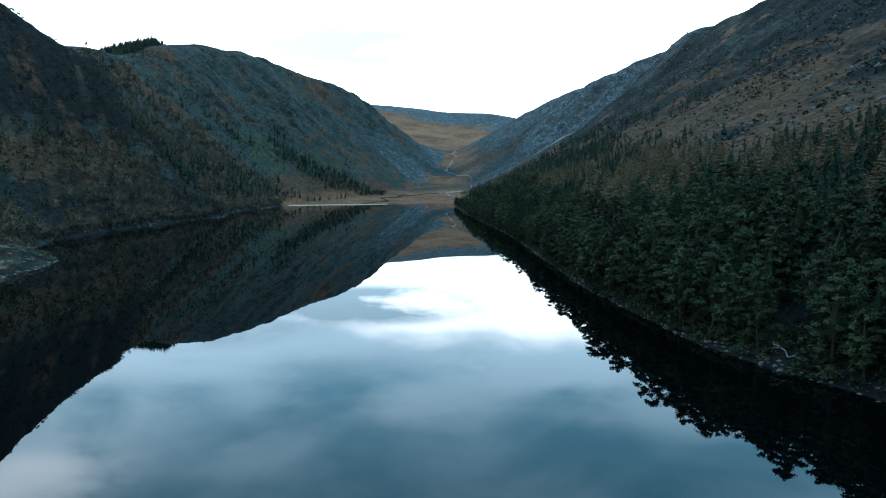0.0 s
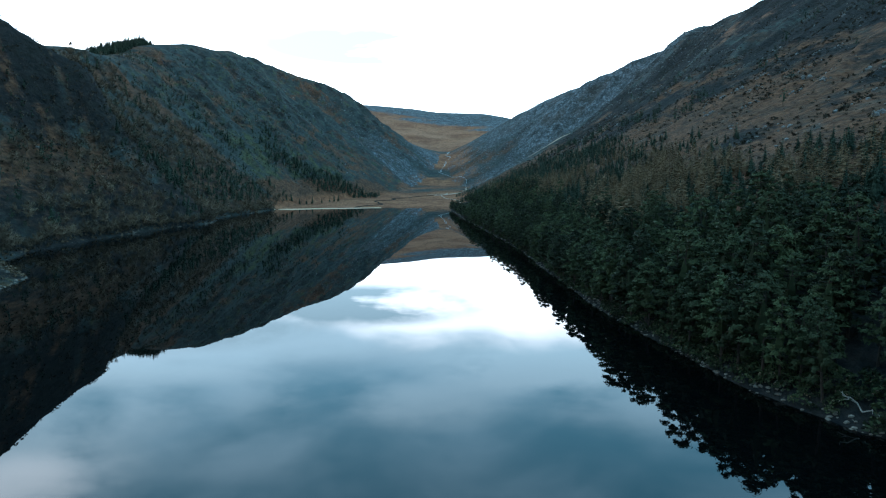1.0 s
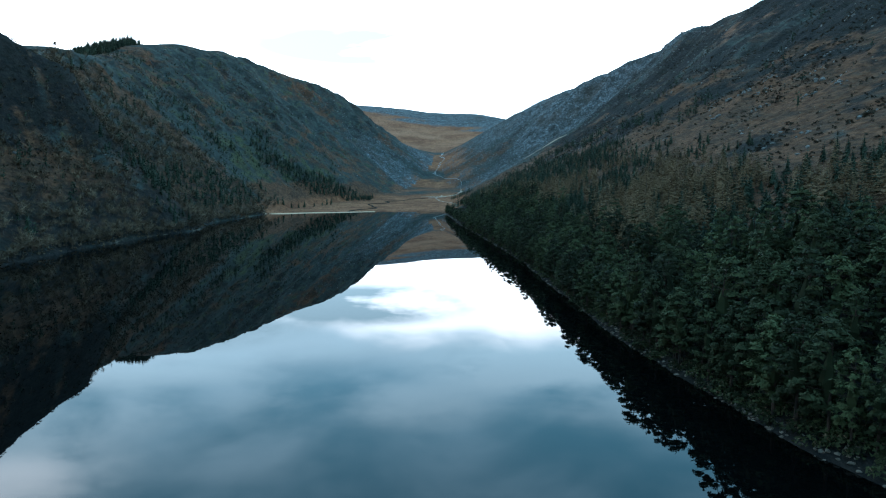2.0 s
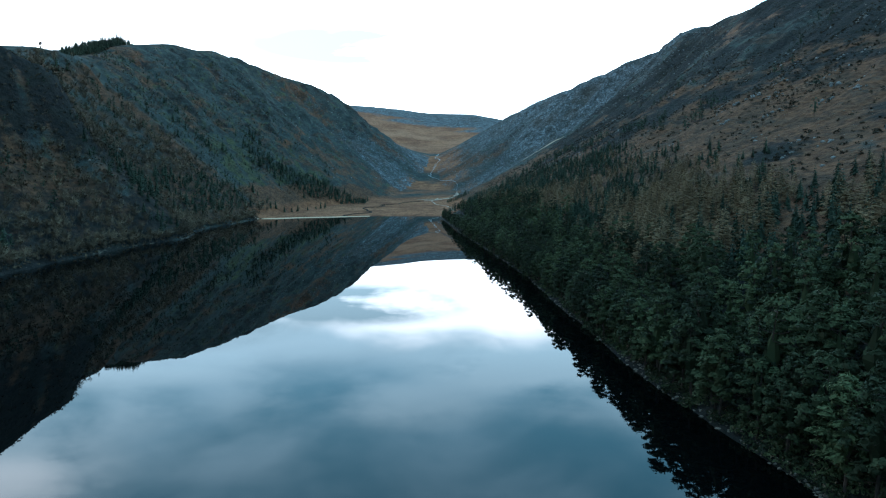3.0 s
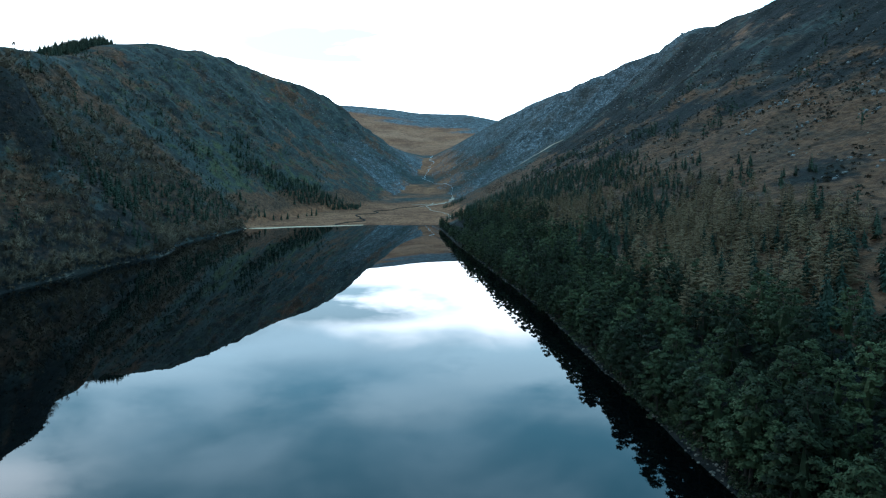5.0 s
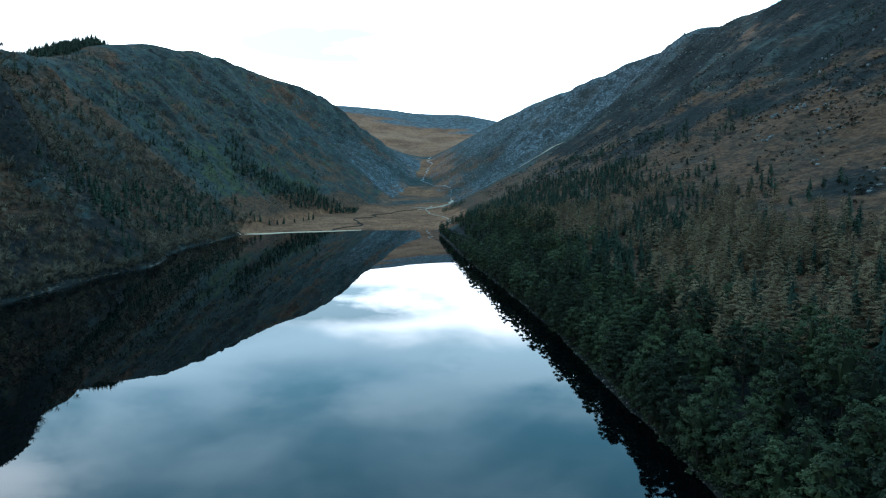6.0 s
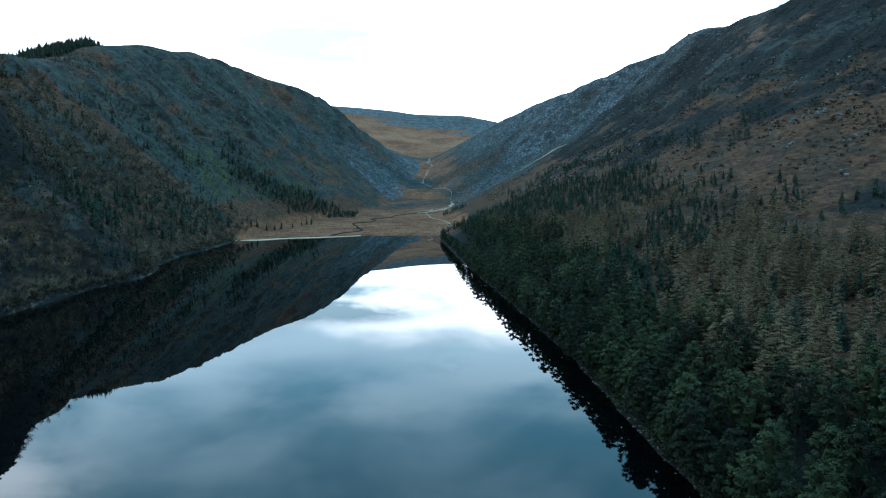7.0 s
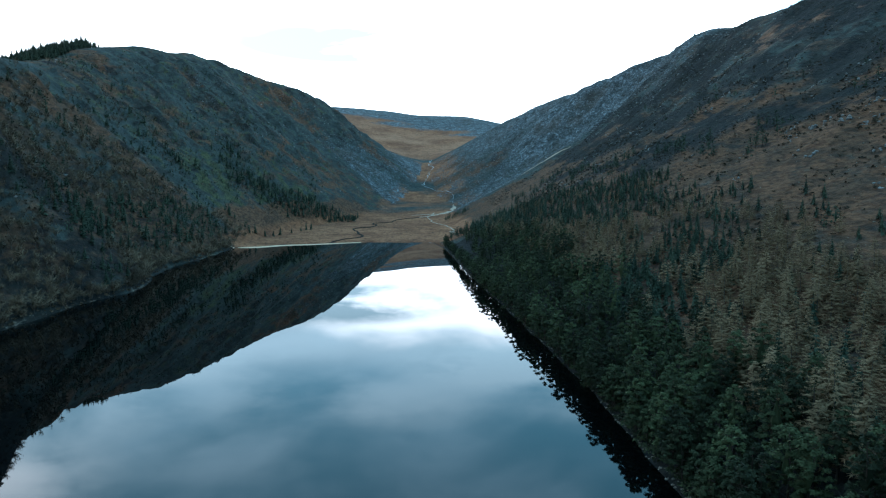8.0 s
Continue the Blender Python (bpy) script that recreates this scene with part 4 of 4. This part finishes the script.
hill_evergreens = scattered(-580, -180, 480, 1560, 7.0, 56, in_hill_evergreen)
stuff("hillside_evergreens", "dark rounded evergreen bushes and trees up the shaded hillside", "trees", hill_evergreens, [pine(770 + i, h, 7, 5, 0.9, 3) for i, h in enumerate((4.5, 6, 3.5, 6.5))], [PINE_BARK, SPRUCE], 55, (0.7, 1.3))
stuff("conifer_clumps", "dark conifers in clumps on the shaded lower slope", "trees", left_dark, [spruce(720 + i, h, 9, 5, 1, 3) for i, h in enumerate((10, 13))] + [pine(724 + i, h, 8, 6, 1.0, 3) for i, h in enumerate((8, 9.5, 7))], [GREY_BARK, SPRUCE], 45, (0.5, 1.35))
inward = -488 - 0.15 * (hill_top[:, 1] - 1000) - hill_top[:, 0]
grade = np.digitize(hill_top[:, 1] - 12 * np.clip(16 - inward, 0, 16), (1200, 1280, 1340))
for rank, tall_ones in enumerate(((12, 14, 10), (15, 17, 13), (18, 21, 16), (24, 27, 29))):
    here = hill_top[grade == rank]
    stuff("plantation", "block of dark conifers on the hill's skyline", "trees", here, [spruce(740 + i, h, 9, 6, 1, 3) for i, h in enumerate(tall_ones)], [GREY_BARK, SPRUCE], 46, (0.85, 1.2))


def in_slope_pines(x, y, c):
    d, n = right_d(x, y), fbm(x / 34, y / 34, 3, 65)
    near = (y > 600) & (y < 1120) & (d > 80) & (d < 215 - 0.16 * (y - 640)) & (n > 0.06)
    rest = (y > 330) & (y < 1250) & (d > 95) & (d < 330) & (n > 0.40) & (c < 0.10)
    return (near & (c < 0.55)) | rest | ((np.hypot(x - 52, y - 1290) < 20) & (c < 0.8)) | ((np.hypot(x - 34, y - 985) < 22) & (d > 1) & (c < 0.8))


slope_pines = scattered(20, 420, 330, 1320, 6.5, 47, in_slope_pines)
stuff("hillside_pines", "small dark pines dotted over the brown slope", "trees", slope_pines, [pine(760 + i, h, 10, 10, 0.8, 3) for i, h in enumerate((8, 9.5, 6.5, 11))], [PINE_BARK, SPRUCE], 48, (0.7, 1.25))


def in_scrub(x, y, c):
    d, u, n = right_d(x, y), left_d(x, y), fbm(x / 50, y / 50, 3, 75)
    return ((d > 60) & (d < 420) & (y < 1350) & (c < 0.14 + 0.9 * n)) | ((u > 20) & (u < 420) & (c < 0.30 + 0.8 * n))


scrub = np.concatenate([scattered(90, 460, 230, 1350, 3.7, 49, in_scrub), scattered(-620, -215, 380, 1600, 6.2, 50, in_scrub)])
stuff("heather_bushes", "low dark heather and gorse bushes on the hillsides", "bushes", scrub, [(bush(780 + i, 9),) for i in range(6)], [BUSH], 51, (0.4, 1.8), 0.1)
shore_scrub = scattered(20, 130, 90, 700, 1.6, 52, lambda x, y, c: (right_d(x, y) > 0.3 + 1.6 * fbm(x / 11, y / 11, 2, 97)) & (right_d(x, y) < 12 - 6 * step(350, 450, y)) & (np.hypot(x - 66.5, y - 132) > 3.2) & (c < 0.86 + 0.5 * fbm(x / 9, y / 9, 2, 95)))
left_scrub = scattered(-250, -170, 300, 935, 3.0, 57, lambda x, y, c: (left_d(x, y) > 0.2) & (left_d(x, y) < 8) & (c < 0.85))
stuff("waterside_bushes", "low bare bushes along the shaded shore", "bushes", left_scrub, [(bush(796 + i, 14),) for i in range(4)], [TWIGS], 58, (0.6, 1.9), 0.1)
stuff("shore_bushes", "low dark green bushes under the shore pines", "bushes", shore_scrub, [(bush(790 + i, 46, 0.25), bush(794 + i, 6, 0.16)) for i in range(5)], [PINE, TWIGS], 53, (1.0, 3.0), 0.2)

# a row of small spruces behind the beach, and the lone tree on the skyline
row_kinds = [tree_thing("spruce", "small dark spruce standing alone behind the lake's sandy head", "spruces behind the beach", spruce(800 + i, h, 11, 6, 2, 4), GREY_BARK, SPRUCE, "crown") for i, h in enumerate((12, 10, 13.5))]
planted(row_kinds, np.array([(-226, 1008), (-219, 1022), (-214, 1034), (-205, 1046), (-196, 1052), (-190, 1066), (-180, 1092), (-172, 1120), (-167, 1136), (-161, 1141)]), 54, (0.7, 1.15))
lone_wood, (lone_v, lone_f) = pine(820, 9.5, 16, 60, 1.25, 6)
lone_wood = joined([lone_wood, tube([(0, 0, 0), (0, 0, 3), (0, 0, 6)], [0.5, 0.4, 0.3], 6)])
lone_v = lone_v * (0.85, 0.85, 0.58) + (0, 0, 0.42 * 9.5)
lone = tree_thing("hilltop_tree", "solitary small round-headed tree on the hill's skyline", "", (lone_wood, (lone_v, lone_f)), GREY_BARK, BUSH, "crown")
lone.matrix_basis = pose(-480, 950, float(terrain(-480, 950)) - 0.2)


# ---------------------------------------------------------------- stones
def in_boulders(x, y, c):
    d, u, n = right_d(x, y), left_d(x, y), fbm(x / 40, y / 40, 3, 85)
    far = (d > 20) & (y > 1390) & (y < 2150) & (c < 0.40 + 0.4 * n)
    brow = (d > 230) & (d < 460) & (y > 1000) & (y < 1450) & (c < 0.30 + 0.5 * n)
    crags = (u > 60) & (u < 420) & (y < 1900) & (c < 0.02 + 0.25 * np.maximum(n - 0.22, 0))
    fan = (u > 10) & (y > 1560) & (y < 2150) & (u < 260) & (c < np.where(np.abs(0.81 * (x + 152) + 0.586 * (y - 1751)) < 14 + 16 * n, 0.8, 0.05 + 0.25 * n))
    return far | brow | crags | fan


head_rocks = scattered(-215, -125, 195, 350, 1.9, 68, lambda x, y, c: (left_d(x, y) > -0.5) & (left_d(x, y) < 34) & (c < 0.03 + 0.7 * (np.mod(terrain(x, y) + 0.6 * fbm(x / 9, y / 9, 2, 98), 2.8) < 0.45) + 0.55 * (left_d(x, y) < 2.2)))
head_grass = scattered(-230, -125, 200, 350, 2.0, 74, lambda x, y, c: (left_d(x, y) > 0.8) & (left_d(x, y) < 50) & (c < 0.55 + 0.6 * fbm(x / 8, y / 8, 2, 93)))
stuff("headland_tussocks", "tan grass tussocks and heather on the rocky headland", "grass", head_grass, [(bush(888 + i, 9, 0.4), bush(892 + i, 6, 0.5)) for i in range(4)], [TWIGS, BUSH], 75, (0.35, 1.1), 0.1, (0.6, 1.0))
stuff("headland_stones", "pale broken rock on a grassy headland", "rocks", head_rocks, [(boulder(860 + i),) for i in range(6)], [SHORE_STONE], 69, (0.4, 1.6), 0.25, (0.5, 0.9))
rocks = np.concatenate([scattered(60, 520, 280, 2150, 7.5, 61, in_boulders), scattered(-600, 0, 400, 2150, 8.0, 62, in_boulders)])
stuff("boulder_field", "grey granite boulders over scree and crag", "rocks", rocks, [(boulder(830 + i),) for i in range(8)], [GRANITE], 63, (0.6, 3.2), 0.25, (0.6, 1.2))
pebbles = np.concatenate([scattered(15, 130, 60, 960, 1.5, 64, lambda x, y, c: (right_d(x, y) > -0.9) & (right_d(x, y) < 1.2 + 3.2 * np.maximum(fbm(x / 12, y / 12, 2, 99), 0)) & (c < 0.5)),
                          scattered(-250, -120, 200, 960, 1.7, 65, lambda x, y, c: (left_d(x, y) > -1.4) & (left_d(x, y) < 1.4) & (c < 0.12 + 0.3 * step(480, 620, y)))])
stuff("shore_stones", "pale stones heaped along the waterline", "stones", pebbles, [(boulder(840 + i),) for i in range(8)], [SHORE_STONE], 66, (0.25, 0.9), 0.1, (0.7, 1.1))
bank = scattered(40, 130, 80, 330, 0.95, 70, lambda x, y, c: (right_d(x, y) > -0.6) & (right_d(x, y) < 4.5) & (c < 0.12 + 1.5 * np.maximum(fbm(x / 9, y / 9, 2, 96), 0)))
flecks = scattered(110, 460, 240, 1150, 5.2, 72, lambda x, y, c: (right_d(x, y) > 78) & (right_d(x, y) < 400) & (c < 0.12 + 0.5 * np.maximum(fbm(x / 30, y / 30, 3, 94), 0)))
stuff("slope_stones", "small pale stones scattered over the bracken slope", "stones", flecks, [(boulder(880 + i),) for i in range(5)], [SHORE_STONE], 73, (0.3, 1.1), 0.1, (0.6, 1.0))
stuff("bank_stones", "small pale stones strewn over the dark bank", "stones", bank, [(boulder(870 + i),) for i in range(5)], [SHORE_STONE], 71, (0.2, 0.7), 0.05, (0.6, 1.0))


def outcrops(seed, count):
    """Small crags on the brown slope: each a knot of blocks stepping down the hill, with heather round it."""
    rng = np.random.default_rng(seed)
    blocks, brush = [], []
    while len(blocks) < count:
        y = rng.uniform(270, 1150)
        d = rng.uniform(105, 340)
        x = float(curve(y, SHORE_RIGHT)) + d
        if d < float(curve(y, WOOD_TOP)) + 14 or fbm(np.array(x / 60), np.array(y / 60), 3, 97) < -0.12:
            continue
        k, run = rng.integers(3, 11), rng.uniform(0.6, 1.6)
        blocks.append(np.c_[x + rng.normal(0, 2.2 * run, k), y + rng.normal(0, 1.7 * run, k)])
        k = rng.integers(5, 16)
        brush.append(np.c_[x + rng.normal(0, 5.0 * run, k), y + rng.normal(0, 4.0 * run, k)])
    return np.concatenate(blocks), np.concatenate(brush)


OUTCROPS = [(234, 565, 2.2, 8), (203, 545, 2.0, 8), (212, 499, 1.8, 7), (239, 546, 1.7, 6), (241, 480, 1.9, 7), (222, 464, 1.6, 6), (235, 601, 1.8, 7), (230, 440, 1.8, 7), (178, 305, 2.0, 9), (185, 297, 1.6, 6)]
crag_blocks, crag_brush = outcrops(101, 150)
stuff("slope_crags", "small grey granite crags breaking through the brown slope", "rocks", crag_blocks, [(boulder(900 + i),) for i in range(7)], [GRANITE], 102, (0.4, 1.9), 0.3, (0.7, 1.5))
stuff("crag_heather", "dark heather and gorse round the slope's crags", "bushes", crag_brush, [(bush(910 + i, 12, 0.6),) for i in range(5)], [BUSH], 103, (0.6, 1.9), 0.15)


def rock_outcrop(x, y, size, blocks, seed):
    """A knot of pale, cracked granite blocks standing out of the bracken."""
    rng = np.random.default_rng(seed)
    base = tagged(new("rock_outcrop"), "knot of pale cracked granite blocks in brown bracken", "rock", "slope outcrops")
    z = float(terrain(x, y))
    for i in range(blocks):
        v, f = boulder(seed * 20 + i)
        dx, dy, s = rng.normal(0, 0.9 * size), rng.normal(0, 1.3 * size), size * rng.uniform(0.45, 1.0)
        dz = float(terrain(x + dx, y + dy)) - z + 0.1 * s
        turn = rng.uniform(0, 6.283)
        v = v * (s * rng.uniform(0.8, 1.3), s, s * rng.uniform(0.8, 1.7))
        v = np.c_[v[:, 0] * math.cos(turn) - v[:, 1] * math.sin(turn), v[:, 0] * math.sin(turn) + v[:, 1] * math.cos(turn), v[:, 2]] + (dx, dy, dz)
        part("block", (v, f), GRANITE, base)
    base.matrix_basis = pose(x, y, z - 0.1)


for k, (ox, oy, size, blocks) in enumerate(OUTCROPS):
    rock_outcrop(ox, oy, size, blocks, 120 + k)


def shore_boulders():
    rng = np.random.default_rng(67)
    kinds = []
    for i in range(7):
        v, f = boulder(850 + i)
        kinds.append(mesh_of("boulder", v, f, [SHORE_STONE], smooth=False))
    spots = [(62.5, 149.0, 1.8), (47.6, 297.5, 0.9)] + [(None, y, rng.uniform(0.3, 0.95)) for y in rng.uniform(95, 420, 150)]
    for i, (x, y, s) in enumerate(spots):
        if x is None:
            x = float(curve(y, SHORE_RIGHT)) + rng.uniform(-1.0, 3.0)
        ob = tagged(new("boulder", kinds[i % 7]), "pale rounded granite boulder at the waterline", "rock", "shore boulders")
        ob.matrix_basis = pose(x, y, max(float(terrain(x, y)), -0.25) - 0.05, rng.uniform(-12, 12), rng.uniform(-12, 12), rng.uniform(0, 360)) @ Matrix.Diagonal((s, s, s * 0.85, 1))


shore_boulders()


def fallen_branch():
    """A bleached, forked branch stranded on the shore."""
    base = tagged(new("fallen_branch"), "bleached forked dead branch stranded on the shore", "driftwood")
    arms = [[(0, 0, 0.5), (0.4, 2.0, 1.3), (0.0, 3.6, 1.5), (-0.6, 5.2, 2.3), (-0.3, 6.0, 2.0)], [(0.4, 2.0, 1.3), (-0.6, 2.4, 2.2), (-1.5, 3.1, 2.3), (-1.3, 3.6, 3.0)],
            [(0.0, 3.6, 1.5), (-1.0, 4.4, 1.2), (-1.2, 5.0, 0.4)], [(0, 0, 0.5), (0.7, -1.4, 1.2), (1.4, -2.8, 0.6), (1.7, -4.3, 0.1)], [(0.7, -1.4, 1.2), (0.1, -2.4, 1.7), (-0.2, -3.0, 1.2)]]
    for i, arm in enumerate(arms):
        part("trunk" if i == 0 else "branch", tube(arm, np.linspace(0.13, 0.04, len(arm)), 6), DEAD_WOOD, base)
    base.matrix_basis = pose(67.6, 132, float(terrain(67.6, 132)) + 0.1)


fallen_branch()


# ---------------------------------------------------------------- the head of the lake: beach, streams, falls, track
def ribbon(name, label, category, line, widths, mat, lift=0.12, per=3.0, wander=0.0, seed=0, kind="structure"):
    """A strip draped over the ground along a line."""
    line = np.asarray(line, float)
    run = np.r_[0, np.cumsum(np.hypot(*np.diff(line, axis=0).T))]
    s = np.linspace(0, run[-1], max(8, int(run[-1] / per)))
    px, py = curve(s, np.c_[run, line[:, 0]]), curve(s, np.c_[run, line[:, 1]])
    px = px + wander * fbm(s / 30, s * 0 + seed, 3, seed)
    py = py + wander * fbm(s / 30, s * 0 + seed + 9, 3, seed + 4)
    w = np.interp(s, np.linspace(0, run[-1], len(widths)), widths) * (1 + 0.35 * fbm(s / 9, s * 0, 3, seed + 7))
    tx, ty = np.gradient(px), np.gradient(py)
    n = np.hypot(tx, ty)
    off = np.linspace(-0.5, 0.5, 5)
    vx = px[:, None] - (ty / n * w)[:, None] * off
    vy = py[:, None] + (tx / n * w)[:, None] * off
    edge = np.array([-0.12, 0.5, 1.0, 0.5, -0.12]) * lift
    vz = terrain(vx, vy) + edge
    k = np.arange(vx.size).reshape(vx.shape)
    f = np.stack([k[:-1, :-1], k[1:, :-1], k[1:, 1:], k[:-1, 1:]], -1).reshape(-1, 4)
    me = mesh_of(name, np.stack([vx, vy, vz], -1).reshape(-1, 3), f, [mat], smooth=True)
    return tagged(new(name, me), label, category, kind=kind)


ribbon("beach", "strip of pale sand along the head of the lake", "beach", [(-219, 934), (-205, 937), (-192, 938), (-167, 955), (-130, 966), (-100, 978), (-80, 987)], [3, 9, 11, 8, 7, 7, 2], SAND, 0.5, 2.0)
ribbon("river_bed", "pale gravel fan of a braided river", "river", [(-8, 1350), (14, 1384), (32, 1420), (47, 1462), (58, 1520), (66, 1600)], [1, 7, 4, 15, 5, 10, 2, 1], GRAVEL, 0.5, 4.0, 8.0, 3)
ribbon("gravel_bar", "bar of pale gravel beside the river", "river", [(-20, 1392), (4, 1402), (30, 1412), (52, 1432)], [0.5, 5, 3, 6, 0.5], GRAVEL, 0.5, 3.0, 5.0, 15)
ribbon("track", "pale gravel footpath over the valley floor", "path", [(22, 1440), (8, 1330), (15, 1250), (29, 1195), (36, 1105), (33, 1040)], [2.6, 2.0, 2.0, 2.4, 2.2, 1.6], GRAVEL, 0.4, 4.0, 4.0, 5)
ribbon("footbridge_deck", "pale boards of a low footbridge", "footbridge", [(33, 1100), (37, 1072)], [4.5, 4.5], GRAVEL, 0.9, 4.0)
ribbon("stream", "narrow dark stream winding over the flats", "stream", [(-112, 974), (-105, 1007), (-82, 1050), (-90, 1100), (-98, 1148), (-80, 1190), (-78, 1236), (-56, 1270), (-47, 1297), (-9, 1352)], [2.2, 3.2, 3.6, 2.6, 3.4, 2.6, 2.4, 2.0], PEAT, 1.0, 4.0, 9.0, 7)
ribbon("brook", "thin white brook winding between boulder slopes", "stream", [(66, 1600), (72, 1650), (58, 1717), (34, 1780), (10, 1832)], [0.9, 0.05, 0.8, 0.05, 0.9, 0.05, 0.7, 0.05, 0.6], FOAM, 0.5, 4.0, 6.0, 19)
ribbon("waterfall", "white water tumbling down a rocky cleft", "waterfall", [(10, 1830), (14, 1880), (22, 1925), (19, 1960), (28, 2000), (34, 2060), (28, 2110), (38, 2180), (36, 2250), (44, 2320)], [0.05, 1.6, 0.05, 0.05, 1.8, 1.0, 0.05, 0.05, 1.7, 1.3, 0.05, 1.2, 0.05, 0.05, 1.5, 0.05, 0.9, 0.05], FOAM, 0.6, 4.0, 12.0, 9)
ribbon("scree_chute", "tongue of pale fresh scree down the slope", "scree", [(176, 1400), (200, 1395), (226, 1392), (262, 1388)], [1, 3, 9, 12, 4, 1.5], GRAVEL, 0.8, 3.0, 5.0, 13)
